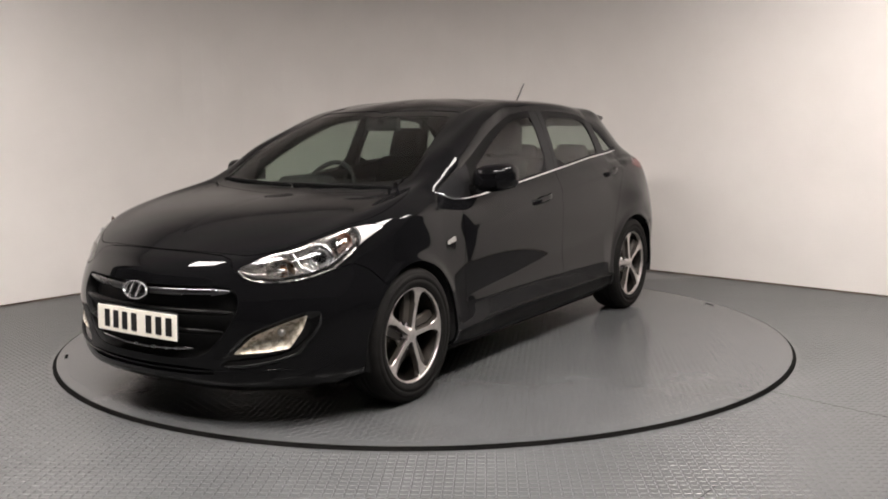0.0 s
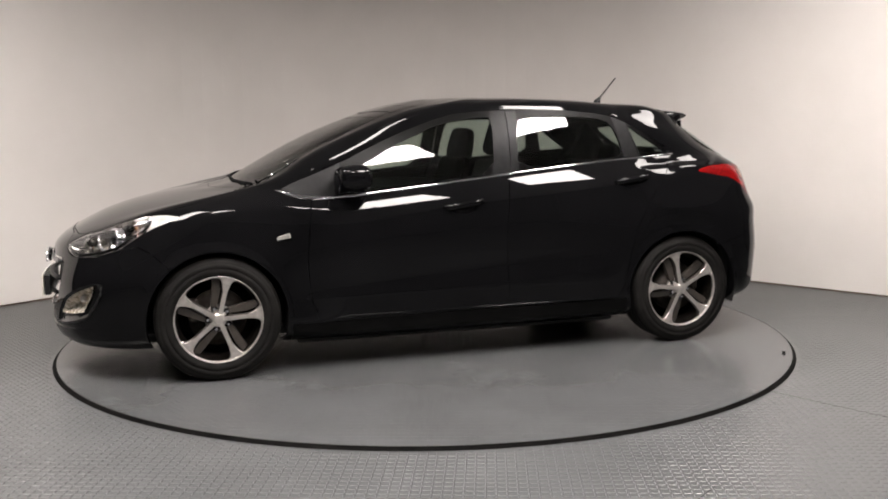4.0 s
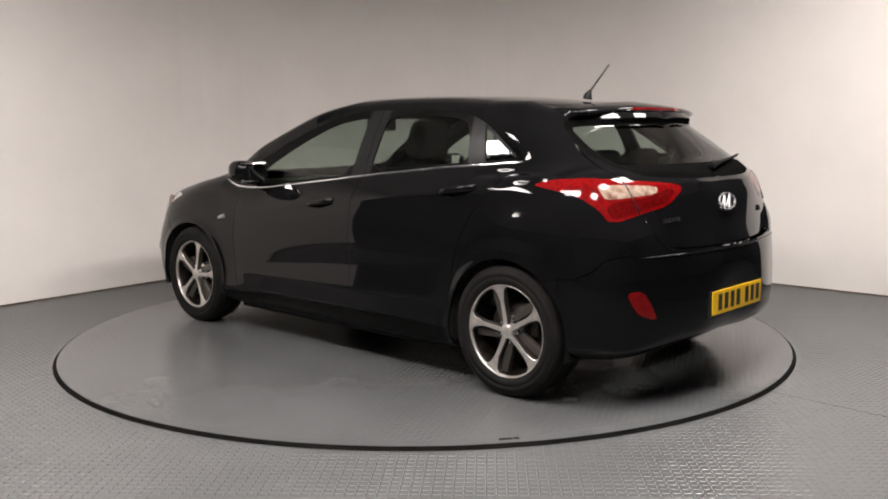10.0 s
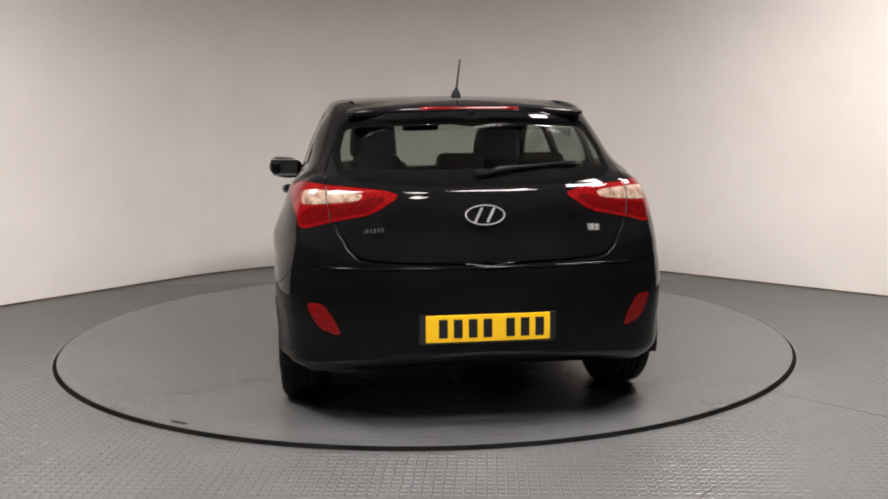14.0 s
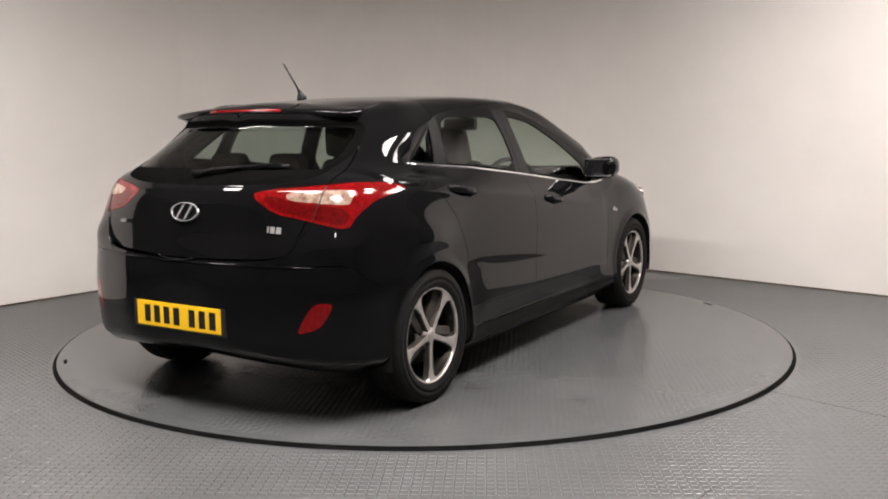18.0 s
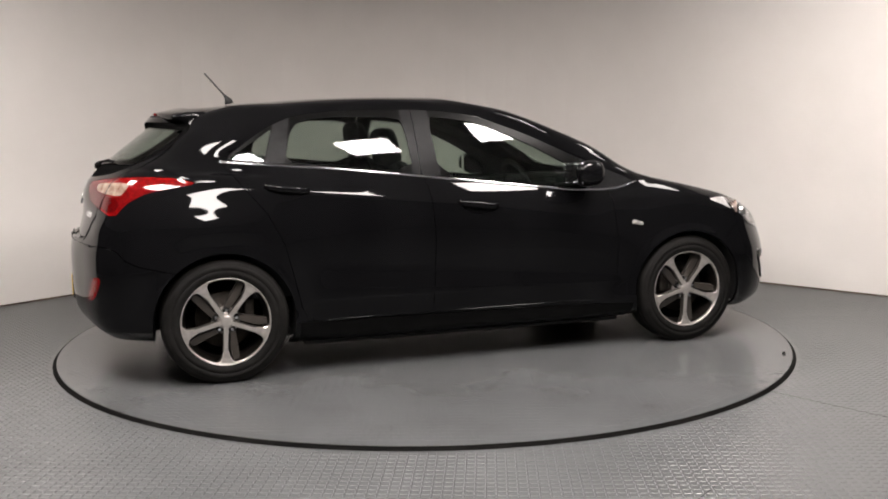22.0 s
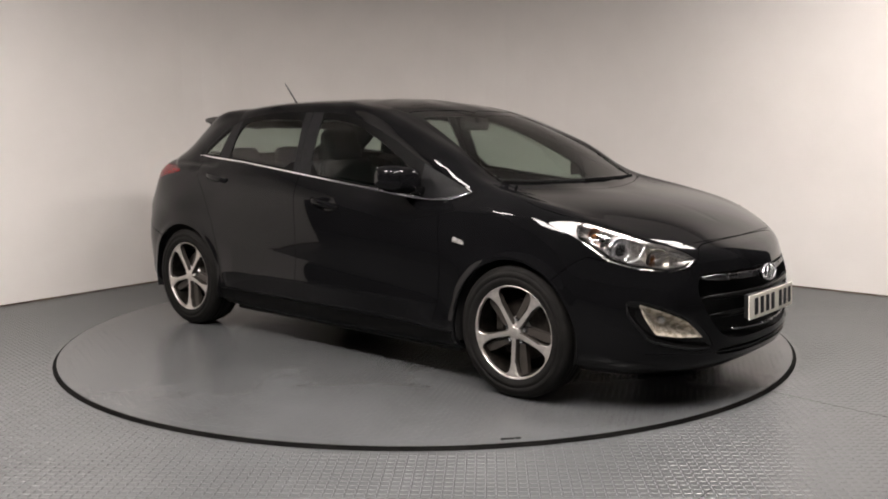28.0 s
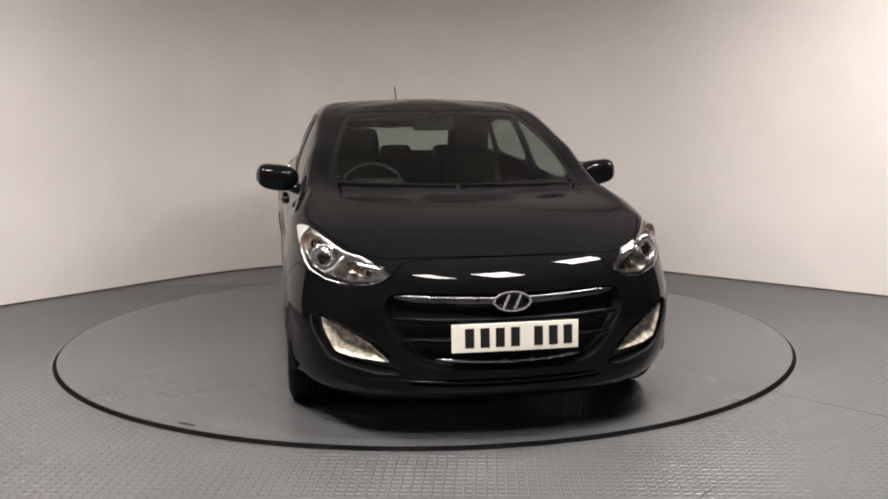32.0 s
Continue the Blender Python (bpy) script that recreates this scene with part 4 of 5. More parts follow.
def lamp_point(u, z, sink, s):
    """A point behind the headlamp's lens: u along the nose's corner, sink metres inside."""
    q = nose_corner(headlamp[0])
    k = np.argmin((q[:, 0] - u) ** 2 + (q[:, 1] - z) ** 2)
    x, y, z = headlamp[0][k] - headlamp[1][k] * sink
    return Vector((x, y * s, z))


niche_inner, niche_rim = carve(niche, fog_field)
for s in (1, -1):
    flip = (lambda p: p) if s > 0 else mirrored
    lamp = panel("headlight", flip(headlamp), LENS, car, "clear swept-back headlight with projector and amber indicator", 0.0)
    panel("housing", flip(dished(headlamp, head_field, 0.055, 0.05)), LAMP_BOWL, lamp, "silver reflector housing", 0.0)
    d = Vector((1, 0.42 * s, 0.03)).normalized()
    p = lamp_point(.760, .738, .030, s)
    part("bezel", lathe([(.058, -.03), (.058, .004), (.053, .010), (.047, .004), (.044, -.012), (.040, -.012), (.040, -.03)], 32, "z"), CHROME, lamp, "chrome bezel ring", True, facing(p, d))
    part("inner_ring", ring_bm(.038, .009, .007), BADGE, lamp, "", True, facing(p, d))
    part("projector", dome_bm(.030, .016), GLOSS_BLACK, lamp, "dark glass projector lens", True, facing(p, d))
    p = lamp_point(.935, .690, .034, s)
    bowl = lathe([(.052, .010), (.048, .004), (.034, -.018), (.018, -.030), (.001, -.033)], 32, "z")
    part("reflector_bowl", bowl, DARK_BOWL, lamp, "dim silver reflector bowl", True, facing(p, d) @ Matrix.Diagonal((1.25, .95, 1, 1)))
    part("bulb", dome_bm(.013, .02), AMBER, lamp, "amber bulb", True, facing(p - d * .026, d))
    part("bulb_shield", soft_box(.034, .012, .010, .004, 2), CHROME, lamp, "", True, facing(p - d * .004, d))
    part("indicator", lathe([(.046, .012), (.040, .002), (.024, -.014), (.001, -.018)], 28, "z"), PINK_BOWL, lamp, "pinkish indicator reflector", True, facing(lamp_point(.652, .785, .024, s), d) @ Matrix.Diagonal((.8, 1.1, 1, 1)))
    part("indicator_bulb", dome_bm(.010, .014), AMBER, lamp, "amber indicator bulb", True, facing(lamp_point(.652, .795, .030, s), d))
    part("small_bezel", ring_bm(.019, .007, .006), GLOSS_BLACK, lamp, "", True, facing(lamp_point(.700, .785, .018, s), d))
    swoop = [(.610, .790, .014), (.645, .748, .016), (.690, .705, .018), (.745, .674, .018), (.800, .668, .018), (.845, .695, .020), (.870, .735, .018), (.885, .752, .012)]
    part("chrome_swoop", swapped(tube([lamp_point(*q, 1) for q in swoop], [.004, .008, .010, .012, .012, .011, .008, .004], 8, True, .6), s), BADGE, lamp, "bright trim sweeping round the projector", True)
    brow = [(.690, .822, .008), (.772, .793, .008), (.879, .754, .008), (.991, .730, .008), (1.06, .702, .010), (1.10, .681, .012)]
    part("upper_trim", swapped(tube([lamp_point(*q, 1) for q in brow], [.0008, .001, .0014, .003, .005, .002], 8, True, .6), s), DULL_CHROME, lamp, "bright strip along the upper edge", True)
    sill_pts = [(1.10, .676, .010), (1.05, .650, .010), (.955, .642, .010), (.818, .659, .010), (.725, .688, .010), (.678, .716, .010), (.61, .775, .008)]
    # added dark strip, covers the bright reflection along the housing's lower rim
    part("rim_cover", swapped(tube([lamp_point(*q, 1) for q in sill_pts], [.003, .009, .011, .011, .010, .008, .003], 8, True, .8), s), FRAME_DARK, lamp, "dark strip added over the housing's bright lower rim", True)
    TIP = [(.44, .83), (.55, .865), (.625, .865), (.590, .825), (.582, .795), (.600, .745), (.52, .79)]
    tip = carve(headlamp, within(TIP, nose_corner, at_nose, 1))[0]
    panel("lamp_tip", flip(shifted(tip, 0.003)), PALE_TIP, lamp, "pale tip of the lamp", 0.01)
    arc = [(.622, .840, .004), (.598, .815, .004), (.592, .79, .004), (.606, .764, .004)]
    part("lamp_divider", swapped(tube([lamp_point(*q, 1) for q in arc], .005, 6), s), GLOSS_BLACK, lamp, "", True)
    fog = panel("fog_light", flip(shifted(niche_inner, 0.012)), LENS, car, "clear fog and daytime light", 0.0)
    panel("reflector", flip(dished(niche_inner, fog_field, 0.045, 0.035)), FOG_BOWL, fog, "warm silver reflector", 0.0)
    p = Vector((1.965, .640 * s, .425))
    part("bulb", dome_bm(0.016, 0.014), SATIN, fog, "", True, facing(p, (1, 0.5 * s, 0)))
    panel("fog_surround", flip(dished(niche_rim, niche_field, 0.012, 0.02)), GLOSS_BLACK, car, "gloss black fog light surround", 0.0)
    lens = panel("tail_light", flip(taillamp), RED_LENS, car, "red wraparound tail light", 0.02)
    WHITE = [(.705, 1.002), (.80, 1.006), (.99, .994), (.985, .962), (.85, .950), (.74, .943), (.725, .965)]
    white = carve(taillamp, within(WHITE, tail_corner, at_tail, 1))[0]
    panel("reversing_lens", flip(shifted(white, -0.0015)), WHITE_LENS, lens, "whitish indicator and reversing lens", 0.003)
    BRAKE = [(.775, .935), (.93, .945), (1.055, .985), (1.085, .968), (1.03, .918), (.926, .896), (.765, .856), (.735, .905)]
    brake = carve(taillamp, within(BRAKE, tail_corner, at_tail, 1))[0]
    panel("brake_lens", flip(shifted(brake, -0.001)), RED_DEEP, lens, "deep red brake lens", 0.003)
    panel("rear_reflector", flip(shifted(reflector, -0.001)), RED_LENS, car, "red bumper reflector", 0.02)
    rep = soft_box(0.074, 0.010, 0.028, 0.005, 3, 0.9)
    for v in rep.verts:
        v.co.z = 0.016 + (v.co.z - 0.016) * (1.05 - 0.55 * (v.co.x / 0.042 + 0.2) ** 2 / 1.44) - 0.08 * v.co.x
    part("side_repeater", rep, REPEATER, car, "clear side indicator", True, Matrix.Translation((.985, (skin_y(.985, .712) + .002) * s, .702)) @ pose(0, 0, 0, 0, 8, 0))


def on_skin(view, u, z, keep):
    """The skin's point at (u, z) of a view, where keep(points) is negative."""
    q = view(points)
    d = (q[:, 0] - u) ** 2 + (q[:, 1] - z) ** 2 + np.where(keep(points) < 0, 0, 9)
    return Vector(points[np.argmin(d)])


for s in (1, -1):
    rim = [on_skin(nose_corner, u, z, at_nose) + Vector((.002, .002, 0)) for u, z in ((.775, .505), (.785, .46), (.805, .41), (.835, .375), (.872, .346), (.915, .328), (.965, .312), (1.03, .300), (1.10, .290), (1.17, .281))]
    part("fog_rim", swapped(tube(rim, [.002] + [.0055] * 8 + [.002], 8), s), FRAME_BLACK, car, "satin rim round the fog light", True)

# ---- grille, badges and plates ----
grill = panel("grille", whole(dished(grille, grille_field, 0.045, 0.012)), GRILLE_BLACK, car, "black mesh radiator grille", 0.0)


def grille_bar(y0, y1, z0, z1, out, r, flat):
    pts = []
    for i in range(13):
        y = y0 + (y1 - y0) * i / 12
        z = z0 + (z1 - z0) * (abs(y) / max(abs(y0), abs(y1))) ** 2
        pts.append((nose_x(abs(y), z) + out, y, z))
    return tube(pts, [r * (0.4 if i in (0, 12) else 1) for i in range(13)], 10, True, flat)


part("grille_bar", grille_bar(-.455, .455, .580, .594, -.006, .0150, 0.5), DARK_CHROME, grill, "satin chrome top bar", True)
for z, w in ((.502, .475), (.420, .43)):
    part("grille_slat", grille_bar(-w, w, z, z + .006, -.010, .013, 1.0), FRAME_DARK, grill, "", True)
part("lower_bar", grille_bar(-.30, .30, .338, .352, -.002, .0060, 0.8), DULL_CHROME, grill, "satin chrome lower bar", True)
lip_pts = []
for i in range(23):
    y = -.77 + 1.54 * i / 22
    z = .252 + .03 * (abs(y) / .77) ** 2
    lip_pts.append((nose_x(abs(y), z) - .004, y, z))
part("bumper_lip", tube(lip_pts, [.003] + [.006] * 21 + [.003], 10), PAINT, car, "gloss black lip along the bumper's lower edge", True)
duct = panel("lower_intake", whole(dished(intake, intake_field, 0.03, 0.008)), GRILLE_BLACK, car, "", 0.0)
part("intake_bar", grille_bar(-.36, .36, .253, .257, -.008, .006, 0.8), GLOSS_BLACK, duct, "", True)


def emblem(w, h):
    """A flat oval ring round two slanting bars."""
    bm = bmesh.new()
    n = 40
    rows = []
    for k, dz in ((1.0, 0), (0.975, 0.006), (0.905, 0.006), (0.88, 0)):
        rows.append([bm.verts.new((math.cos(2 * math.pi * i / n) * w * k, math.sin(2 * math.pi * i / n) * h * (k if k > 0.95 else k - 0.05), dz)) for i in range(n)])
    for p, q in zip(rows, rows[1:]):
        for i in range(n):
            bm.faces.new((p[i], p[(i + 1) % n], q[(i + 1) % n], q[i]))
    for x in (-0.30, 0.30):
        vs = []
        for z in (0, 0.005):
            for u, t in ((-.17, -.70), (-.03, -.70), (.33, .70), (.19, .70)):
                vs.append(bm.verts.new(((x + u - 0.1) * w, t * h, z)))
        for f in ((0, 1, 5, 4), (1, 2, 6, 5), (2, 3, 7, 6), (3, 0, 4, 7), (4, 5, 6, 7)):
            bm.faces.new([vs[i] for i in f])
    bmesh.ops.recalc_face_normals(bm, faces=bm.faces)
    return bm


def upright(x, y, z, front, tilt=0.0):
    """Pose of a flat badge: its x to the viewer's right, its z towards the viewer."""
    return Matrix.Translation((x, y, z)) @ (pose(0, 0, 0, 90, 0, 90) if front else pose(0, 0, 0, 90, 0, -90)) @ pose(0, 0, 0, tilt, 0, 0)


part("front_badge", emblem(.078, .041), BADGE, car, "chrome oval badge", False, upright(nose_x(0, .580) + .024, 0, .580, True, -8))
part("badge_back", dome_bm(0.07, 0.008), GLOSS_BLACK, car, "", True, upright(nose_x(0, .580) + .016, 0, .580, True, -8) @ Matrix.Diagonal((1, .52, 1, 1)))
part("rear_badge", emblem(.085, .044), BADGE, gate, "chrome oval badge", False, upright(tail_x(0, .903) + .001, 0.003, .903, False, -14))


def bars(widths, h, gap, thick=0.003):
    bm = bmesh.new()
    x = -(sum(widths) + gap * (len(widths) - 1)) / 2
    for w in widths:
        box_bm(bm, x, -h / 2, 0, x + w, h / 2, thick)
        x += w + gap
    bmesh.ops.recalc_face_normals(bm, faces=bm.faces)
    return bm


part("model_badge", bars([.007, .020, .022], .028, .006), BADGE, gate, "small chrome model badge", False, upright(tail_x(.468, .84) + .006, -.468, .84, False, -14) @ pose(0, 0, 0, 0, 24, 0))
part("maker_badge", bars([.011] * 7, .017, .0055), DULL_CHROME, gate, "small chrome lettering strip", False, upright(tail_x(.465, .842) + .006, .465, .842, False, -14) @ pose(0, 0, 0, 0, -24, 0))


def number_plate(mat, m, label, bend):
    """A plate with dark bars, bent back towards its ends."""
    bm = soft_box(0.514, 0.112, 0.006, 0.0028, 2)
    for k in range(-5, 6):
        bmesh.ops.bisect_plane(bm, geom=bm.verts[:] + bm.edges[:] + bm.faces[:], plane_co=(k * 0.045, 0, 0), plane_no=(1, 0, 0))
    for v in bm.verts:
        v.co.z -= bend * v.co.x ** 2
    plate = part("number_plate", bm, mat, car, label, False, m)
    for k in range(7):
        x = -0.2045 + k * 0.061 + (0.033 if k > 3 else 0)
        glyph = bmesh.new()
        box_bm(glyph, x, -0.038, 0.0035, x + 0.036, 0.0385, 0.0072)
        for v in glyph.verts:
            v.co.z -= bend * v.co.x ** 2
        part("plate_bar", glyph, PLATE_INK, plate)
    return plate


part("plate_holder", soft_box(0.46, 0.11, 0.03, 0.006, 2), BLACK_PLASTIC, car, "", False, upright(2.155, .010, .443, True))
number_plate(PLATE_WHITE, upright(2.194, .010, .443, True, -2), "white front number plate with dark bars", 0.10)
part("plate_recess", soft_box(0.57, 0.135, 0.03, 0.012, 2), BLACK_PLASTIC, car, "", False, upright(tail_x(.2, .449) + .030, .002, .448, False, 0))
number_plate(PLATE_YELLOW, upright(min(tail_x(0, .449), tail_x(0, .49)) - .004, .002, .449, False, 0), "yellow rear number plate with dark bars", 0.05)

# ---- roof spoiler, aerial, wipers, mirrors ----
spoiler_bm = bmesh.new()
rows = []
for i in range(25):
    y = -0.54 + 1.08 * i / 24
    k = abs(y) / 0.54
    back = -1.602 + 0.085 * k ** 2.6
    top = 1.352 - 0.020 * k ** 2.5
    front = -1.46 + 0.10 * k ** 2
    drop = 0.034 * (1 - k ** 8 * 0.5)
    rows.append([spoiler_bm.verts.new(p) for p in ((front, y, top + 0.032 - 0.016 * k), ((front + back) / 2, y, top + 0.018 - 0.006 * k), (back + 0.015, y, top + 0.003), (back, y, top - 0.006), (back + 0.008, y, top - drop), (back + 0.05, y, top - drop - 0.012), (front - 0.05, y, top - 0.075))])
for p, q in zip(rows, rows[1:]):
    for k in range(6):
        spoiler_bm.faces.new((p[k], p[k + 1], q[k + 1], q[k]))
spoiler_bm.faces.new(rows[0][::-1])
spoiler_bm.faces.new(rows[-1])
bmesh.ops.recalc_face_normals(spoiler_bm, faces=spoiler_bm.faces)
spoiler = part("spoiler", spoiler_bm, PAINT, gate, "black roof spoiler", True)
part("brake_light", tube([(-1.605 + 0.010 * (abs(y) / .26) ** 2, y, 1.341) for y in np.linspace(-.22, .22, 9)], 0.009, 8, True, 0.5), RED_LENS, gate, "thin red high brake light", True)
aerial = part("aerial", tube([(-1.186, 0, 1.405), (-1.19, 0, 1.425), (-1.20, 0, 1.440), (-1.212, 0, 1.455), (-1.318, 0, 1.577)], [.026, .022, .012, .005, .0035], 10), BLACK_PLASTIC, car, "short black roof aerial", True)
edge_pts = [(tail_x(abs(y), .695) - .001, y, .697 - .006 * abs(y)) for y in np.linspace(-.66, .66, 27)]
part("bumper_edge", tube(edge_pts, [.002] + [.0045] * 25 + [.002], 8), PAINT, car, "gloss black top edge of the rear bumper", True)
pull = [(tail_x(abs(y), .715) - .006, y, .716 - .016 * math.cos(y / .11 * math.pi / 2)) for y in np.linspace(-.11, .11, 11)]
part("boot_pull", tube(pull, [.002] + [.005] * 9 + [.002], 8), PAINT, gate, "gloss black lip of the boot pull", True)
for s in (1, -1):
    edge_pts = [on_skin(end_view, y, z, at_tail) + Vector((-.001, .001, 0)) for y, z in ((.612, .852), (.598, .83), (.582, .80), (.566, .77), (.548, .745), (.525, .726), (.49, .716))]
    part("tailgate_edge", swapped(tube(edge_pts, [.001] + [.003] * 5 + [.001], 8), s), PAINT, gate, "", True)
    split_pts = [on_skin(end_view, y, z, at_tail) + Vector((-.0025, .001, 0)) for y, z in ((.628, .872), (.634, .91), (.640, .95), (.642, .99), (.638, 1.022))]
    part("lamp_gap", swapped(tube(split_pts, .0028, 6), s), SEAL, car, "", True)
wiper = part("rear_wiper", tube([(tail_x(0, 1.062) - .02, 0.01, 1.062), (tail_x(.1, 1.08) - .028, -.1, 1.085), (tail_x(.42, 1.10) - .026, -.42, 1.112)], [.014, .009, .005], 8), WIPER, gate, "black rear wiper arm", True)
part("wiper_blade", tube([(tail_x(.08, 1.09) - .018, -.06, 1.088), (tail_x(.25, 1.10) - .02, -.25, 1.098), (tail_x(.44, 1.10) - .018, -.45, 1.104)], .007, 6), SEAL, gate, "", True)
part("wiper_pivot", soft_box(.04, .035, .03, .012, 3), WIPER, gate, "", True, Matrix.Translation((-1.905, .01, 1.055)))


def glass_at(y, z):
    d = (points[:, 1] - abs(y)) ** 2 + (points[:, 2] - z) ** 2 + np.where(points[:, 0] < 0.2, 9, 0)
    return float(points[np.argmin(d), 0])


for y0, y1, z1 in ((.58, .0, .972), (-.02, -.60, .985)):
    pts = []
    for i in range(8):
        y = y0 + (y1 - y0) * i / 7
        z = .968 + (z1 - .968) * i / 7 + 0.008
        pts.append((glass_at(y, z) + 0.008, y, z))
    part("front_wiper", tube(pts, 0.008, 6), WIPER, car, "black windscreen wiper", True)

def mirror_shell():
    """A rounded mirror housing along y, fuller at its outer end and flat behind."""
    bm = bmesh.new()
    rows = []
    for i in range(29):
        u = -1 + 2 * i / 28
        k = max(0.05, 1 - abs(u) ** (5.0 if u > 0 else 3.0)) ** 0.5 * (0.84 + 0.16 * (u + 1) / 2)
        cut = 1 - 0.42 * max(0, (u + 0.25) / 1.25) ** 1.6  # the lower outer corner is cut away
        row = []
        for j in range(40):
            a = 2 * math.pi * j / 40
            c, d = math.cos(a), math.sin(a)
            c, d = math.copysign(abs(c) ** 0.70, c), math.copysign(abs(d) ** 0.66, d)
            row.append(bm.verts.new(((c * (0.095 if c > 0 else 0.078)) * k - 0.022 * u, 0.112 * u, d * 0.078 * k * (cut if d < 0 else 1.0) + 0.003 * u)))
        rows.append(row)
    for p, q in zip(rows, rows[1:]):
        for j in range(40):
            bm.faces.new((p[j], p[(j + 1) % 40], q[(j + 1) % 40], q[j]))
    bm.faces.new(rows[0][::-1])
    bm.faces.new(rows[-1])
    bmesh.ops.recalc_face_normals(bm, faces=bm.faces)
    return bm


for s in (1, -1):
    mirror = part("door_mirror", swapped(mirror_shell(), s), PAINT, car, "black door mirror", True, Matrix.Translation((.635, .890 * s, 1.003)))
    face = soft_box(0.165, 0.112, 0.004, 0.0018, 1)
    for k in range(-4, 5):
        bmesh.ops.bisect_plane(face, geom=face.verts[:] + face.edges[:] + face.faces[:], plane_co=(k * 0.018, 0, 0), plane_no=(1, 0, 0))
        bmesh.ops.bisect_plane(face, geom=face.verts[:] + face.edges[:] + face.faces[:], plane_co=(0, k * 0.012, 0), plane_no=(0, 1, 0))
    for v in face.verts:  # slightly convex
        v.co.z -= 0.4 * (v.co.x ** 2 + v.co.y ** 2)
    part("mirror_glass", face, MIRROR, mirror, "mirror glass", True, Matrix.Translation((-.083, .006 * s, .006)) @ pose(0, 0, 0, 0, 0, -12 * s) @ pose(0, 0, 0, 0, -90, 0) @ pose(0, 0, 0, 0, 0, 90))
    arm = tube([(.69, .765, .938), (.68, .81, .950), (.655, .85, .972)], [.032, .026, .03], 10, True, 0.7)
    part("mirror_arm", swapped(arm, s), GLOSS_BLACK, car, "", True)

# ---- wheels ----
def limb(rows):
    bm = bmesh.new()
    rows = [[bm.verts.new(p) for p in row] for row in rows]
    for p, q in zip(rows, rows[1:]):
        for k in range(len(p) - 1):
            bm.faces.new((p[k], p[k + 1], q[k + 1], q[k]))
    bm.faces.new(rows[0])
    bm.faces.new(rows[-1][::-1])
    bmesh.ops.recalc_face_normals(bm, faces=bm.faces)
    return bm


def spoke():
    """One slim spoke that flares into the lip, wider on its blade's side; the wheel's axle is +y."""
    rows = []
    for i in range(19):
        u = i / 18
        r = 0.020 + 0.1935 * u
        flare = max(0, (u - 0.62) / 0.38)
        slim = 0.0126 + 0.002 * (1 - u) ** 2
        wide, narrow = slim + 0.022 * flare ** 1.2 + 0.020 * flare ** 8, slim + 0.011 * flare ** 1.2 + 0.024 * flare ** 8
        y = 0.016 - 0.014 * u + 0.020 * u * u
        row = []
        for j in range(13):
            f = j / 6 - 1
            x = f * (wide if f > 0 else narrow)
            drop = (r - math.sqrt(r * r - x * x)) * min(1, flare * 2)
            edge = abs(f) > 0.99
            if j == 0:
                row.append((x - 0.001, y - 0.030, r - drop))
            row.append((x, y + 0.0012 * (1 - f * f) - (0.003 if edge else 0), r - drop))
            if j == 12:
                row.append((x + 0.001, y - 0.030, r - drop))
        rows.append(row)
    return limb(rows)


def blade():
    """The dark recessed limb beside a spoke, its outer end cut on the slant."""
    rows = []
    for i in range(9):
        u = i / 8
        r = 0.058 + 0.150 * u
        y = -0.004 - 0.002 * u
        x0 = 0.0195 + 0.006 * u + 0.016 * max(0, (u - 0.6) / 0.4)
        x1 = 0.0195 + 0.032 + 0.026 * u - 0.010 * max(0, (u - 0.85) / 0.15) ** 2
        rows.append([(x0, y - 0.025, r), (x0 + 0.001, y - 0.002, r), (x0 + 0.003, y, r), (x1 - 0.003, y - 0.005, r - 0.004), (x1 - 0.001, y - 0.008, r - 0.005), (x1, y - 0.03, r - 0.005)])
    return limb(rows)


def tyre_bm():
    prof = [(.214, .092), (.222, .100), (.240, .108), (.256, .1108), (.2575, .1085), (.261, .1085), (.2625, .111), (.284, .108), (.2855, .1055), (.289, .105), (.300, .101), (.309, .090), (.3135, .078), (.315, .062), (.3155, .05)]
    for g in (.040, .012, -.016):  # tread grooves
        prof += [(.3155, g + .006), (.308, g + .004), (.308, g - .004), (.3155, g - .006)]
    prof += [(.3155, -.05), (.3135, -.078), (.309, -.090), (.300, -.101), (.262, -.111), (.222, -.100), (.214, -.092)]
    return lathe(prof, 72, "y", True)


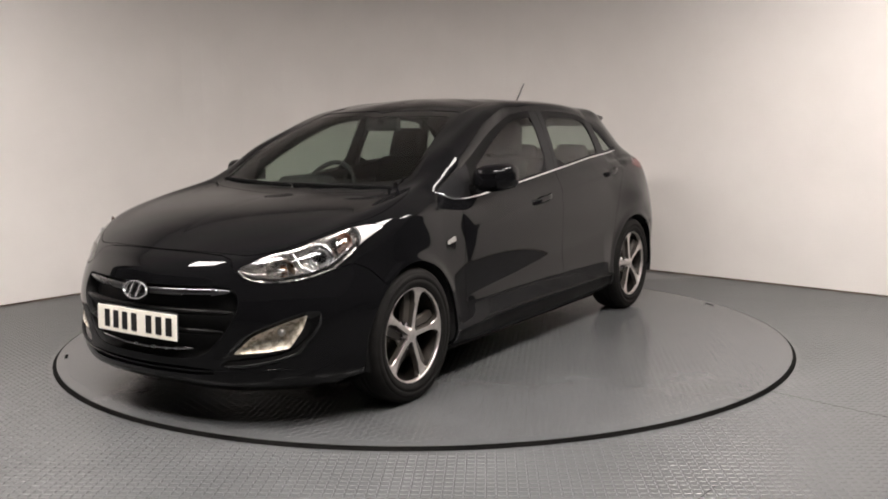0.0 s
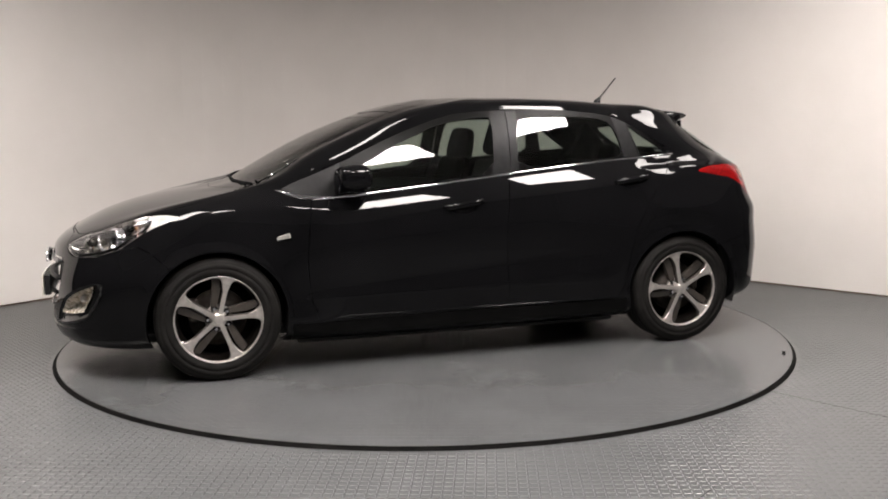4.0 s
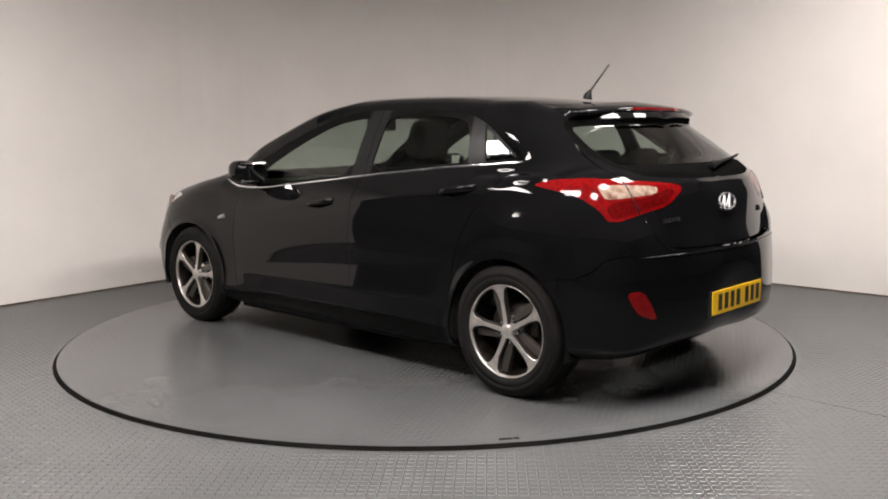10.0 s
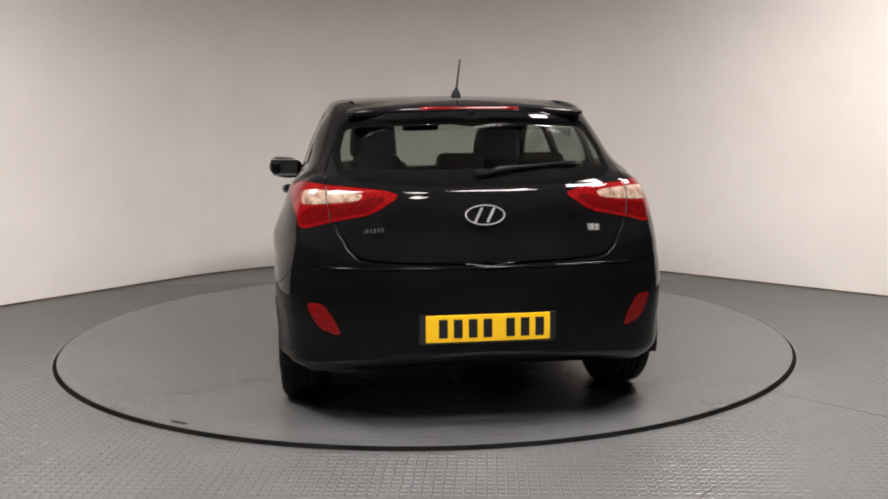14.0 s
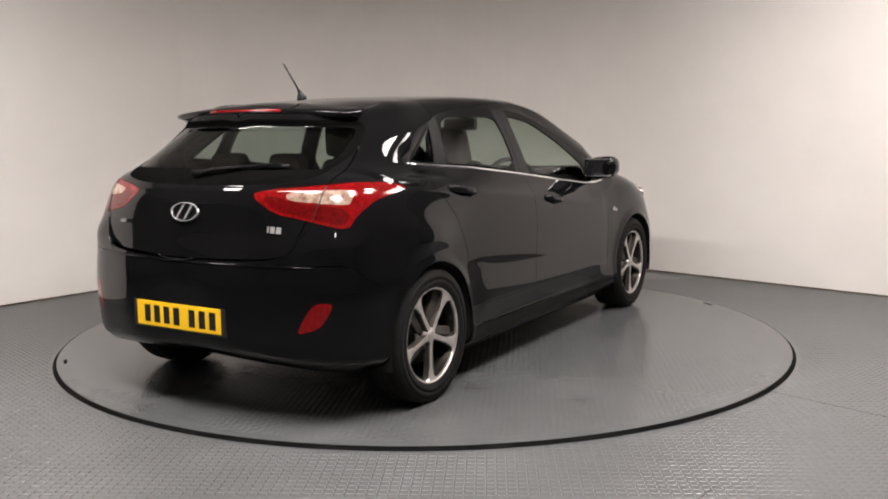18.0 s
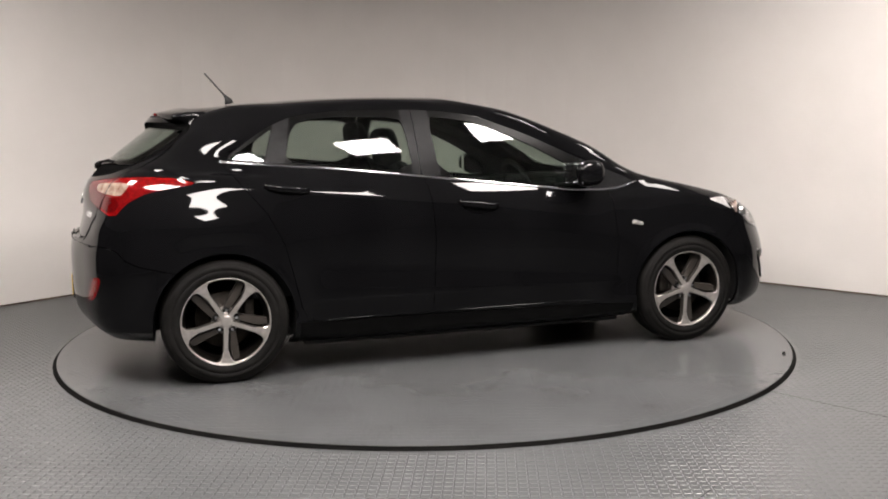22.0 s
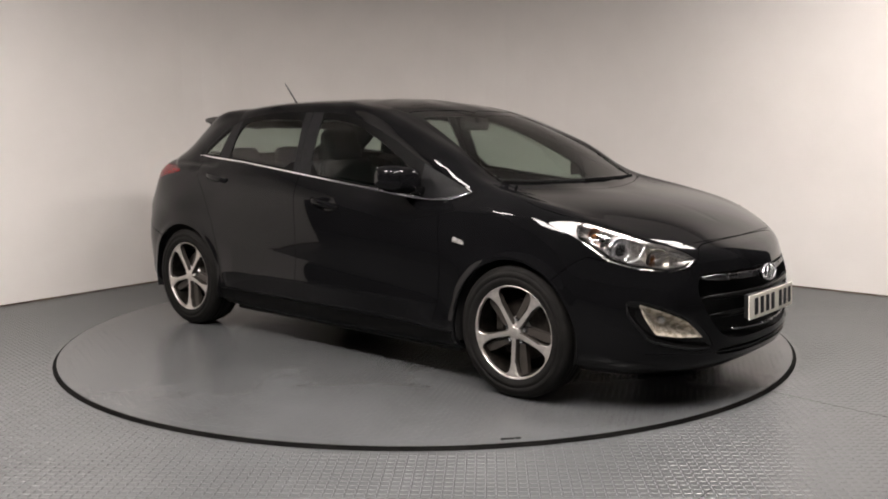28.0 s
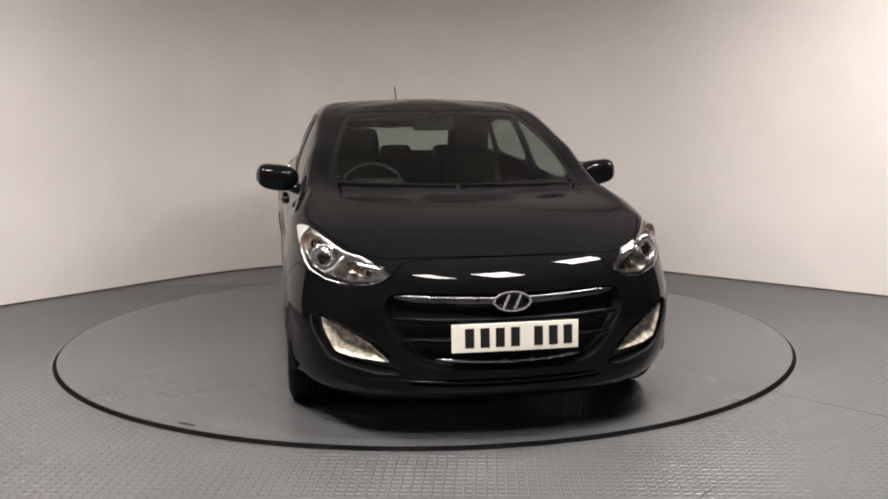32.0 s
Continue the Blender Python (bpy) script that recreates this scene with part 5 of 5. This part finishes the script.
def wheel(x, s, phase):
    base = part("wheel", lathe([(.2125, .091), (.2140, .0955), (.2172, .099), (.2205, .099), (.2220, .094), (.218, .086), (.2115, .082)], 72, "y", True),
                ALLOY, car, "five-spoke alloy wheel with bright machined face", True)
    turn = Matrix.Translation((x, 0.757 * s, 0.3145)) @ (Matrix.Identity(4) if s > 0 else pose(0, 0, 0, 0, 0, 180))
    base.matrix_basis = turn
    part("tyre", tyre_bm(), RUBBER, base, "black road tyre", True)
    face = 0.072
    for k in range(5):
        m = Matrix.Translation((0, face, 0)) @ pose(0, 0, 0, 0, phase + 72 * k, 0)
        arm = part("spoke", spoke(), ALLOY, base, "", False, m)
        arm.data.materials.append(GUNMETAL)
        for p in arm.data.polygons:
            p.material_index = 1 if p.normal.y < 0.6 else 0
        part("spoke_blade", blade(), GUNMETAL, base, "dark grey recessed limb", False, m)
        # flat black disc stands in for the shaded recess round the bolt
        part("bolt_shade", lathe([(.001, .003), (.017, .003), (.0185, -.006), (.001, -.006)], 20, "y"), LINER, base, "", False, Matrix.Translation((0, face - .014, 0)) @ pose(0, 0, 0, 0, phase + 36 + 72 * k, 0) @ Matrix.Translation((0, 0, .054)))
        part("wheel_bolt", lathe([(.001, .014), (.008, .014), (.0098, 0), (.001, 0)], 6, "y"), CHROME, base, "", False, Matrix.Translation((0, face - .012, 0)) @ pose(0, 0, 0, 0, phase + 36 + 72 * k, 0) @ Matrix.Translation((0, 0, .054)))
    part("hub", lathe([(.001, .0160), (.032, .0160), (.035, .0135), (.037, .000), (.040, -.010), (.068, -.016), (.072, -.05), (.001, -.05)], 40, "y"), ALLOY, base, "", True, Matrix.Translation((0, face, 0)))
    part("centre_cap", lathe([(.001, .0200), (.012, .0198), (.022, .0190), (.0265, .0178), (.0275, .0150)], 32, "y"), ALLOY, base, "", True, Matrix.Translation((0, face, 0)))
    part("rim_barrel", lathe([(.2145, .090), (.2115, .078), (.203, .058), (.194, .0), (.196, -.09), (.10, -.06), (.05, -.055)], 48, "y"), BARREL, base, "dark inner barrel", True)
    part("brake_disc", lathe([(.145, .012), (.145, -.01), (.075, -.01), (.072, .035), (.001, .035), (.001, .040), (.078, .040), (.08, .012)], 48, "y", True), IRON, base, "rusty brake disc", True)
    part("brake_caliper", soft_box(.05, .07, .12, .012, 2), IRON, base, "", True, Matrix.Translation((.12 if x > 0 else -.12, .0, -.02)))
    return base


for x, s, phase in ((WHEEL_X, 1, -14.5), (-WHEEL_X, 1, 11), (WHEEL_X, -1, 34), (-WHEEL_X, -1, 33)):
    wheel(x, s, phase)
    arch = lathe([(ARCH_R + .004, .12), (ARCH_R + .012, -.02), (ARCH_R + .012, -.24), (.03, -.245)], 48, "y")
    bmesh.ops.delete(arch, geom=[v for v in arch.verts if v.co.z < -0.10], context="VERTS")
    liner = part("arch_liner", arch, LINER, car, "", True, Matrix.Translation((x, 0.745 * s, WHEEL_Z)) @ (Matrix.Identity(4) if s > 0 else pose(0, 0, 0, 0, 0, 180)))

# underside
part("underside", soft_box(3.3, 1.26, 0.05, 0.015, 2), LINER, car, "", False, Matrix.Translation((.05, 0, .170)))
# unseen pan, set low and wide to deepen the shade under the car
part("floor_pan", soft_box(1.84, 1.52, 0.05, 0.02, 2), LINER, car, "", False, Matrix.Translation((.0, 0, .138)))

# ---- cabin ----
def seat(x, y, rise):
    base = part("seat", soft_box(.50, .50, .16, .05, 3, .95), FABRIC, car, "dark grey cloth front seat", True, Matrix.Translation((x, y, .42)))
    part("backrest", soft_box(.13, .47, .60, .06, 4, .84), FABRIC, base, "", True, Matrix.Translation((-.22, 0, .08)) @ pose(0, 0, 0, 0, -17, 0))
    part("headrest", soft_box(.125, .28, .21, .058, 4, .86), FABRIC, base, "", True, Matrix.Translation((-.405, 0, .655 + rise)) @ pose(0, 0, 0, 0, -12, 0))
    for dy in (-.06, .06):
        part("headrest_post", tube([(-.40, dy, .62), (-.425, dy, .72)], .007, 6), CABIN, base, "", True)


seat(.06, .36, .02)
seat(.06, -.36, -.02)
bench = part("rear_bench", soft_box(.50, 1.22, .17, .05, 3), FABRIC, car, "dark grey cloth rear bench", True, Matrix.Translation((-.84, 0, .46)))
part("bench_back", soft_box(.14, 1.20, .50, .05, 3, .92), FABRIC, bench, "", True, Matrix.Translation((-.26, 0, .10)) @ pose(0, 0, 0, 0, -20, 0))
for y in (.40, 0, -.40):
    part("rear_headrest", soft_box(.09, .25, .12, .04, 3, .88), FABRIC, bench, "", True, Matrix.Translation((-.44, y, .56)) @ pose(0, 0, 0, 0, -12, 0))
dash = part("dashboard", soft_box(.52, 1.34, .20, .07, 4, .86), CABIN, car, "dark grey dashboard", True, Matrix.Translation((.82, 0, .74)))
part("instrument_hood", soft_box(.22, .34, .07, .03, 3, .8), CABIN, dash, "", True, Matrix.Translation((-.16, -.36, .18)))
rim_pts = [(0, .185 * math.cos(2 * math.pi * k / 28), .185 * math.sin(2 * math.pi * k / 28)) for k in range(29)]
steer = part("steering_wheel", tube(rim_pts, .015, 8, False), CABIN, car, "black steering wheel", True, Matrix.Translation((.47, -.36, .89)) @ pose(0, 0, 0, 0, -24, 0))
part("wheel_hub", soft_box(.05, .17, .12, .02, 2), CABIN, steer, "", True, Matrix.Translation((.02, 0, -.06)))
for k in (0, 180, 270):
    part("wheel_arm", tube([(.01, .06 * math.cos(radians(k)), .06 * math.sin(radians(k))), (0, .18 * math.cos(radians(k)), .18 * math.sin(radians(k)))], .014, 6), CABIN, steer, "", True)
part("interior_mirror", soft_box(.04, .24, .075, .02, 3), CABIN, car, "dark interior mirror", True, Matrix.Translation((.40, 0, 1.245)))
part("mirror_stem", tube([(.42, 0, 1.29), (.43, 0, 1.33)], .02, 8), CABIN, car, "", True)
part("floor_tray", soft_box(2.5, 1.30, .06, .02, 2), CABIN, car, "", False, Matrix.Translation((-.35, 0, .30)))
part("luggage_cover", soft_box(.52, 1.10, .03, .01, 2), CABIN, car, "", False, Matrix.Translation((-1.50, 0, .97)))
for s in (1, -1):
    part("door_lining", soft_box(1.9, .05, .52, .02, 2), CABIN, car, "", True, Matrix.Translation((-.25, .745 * s, .40)))


def motions():
    rows = [(t, pose(0, 0, 0, 0, 0, a)) for t, a in TURN]
    walk(turntable, rows)
    walk(car, [(t, m @ Matrix.Translation((CAR_X, CAR_Y, 0))) for t, m in rows])


motions()
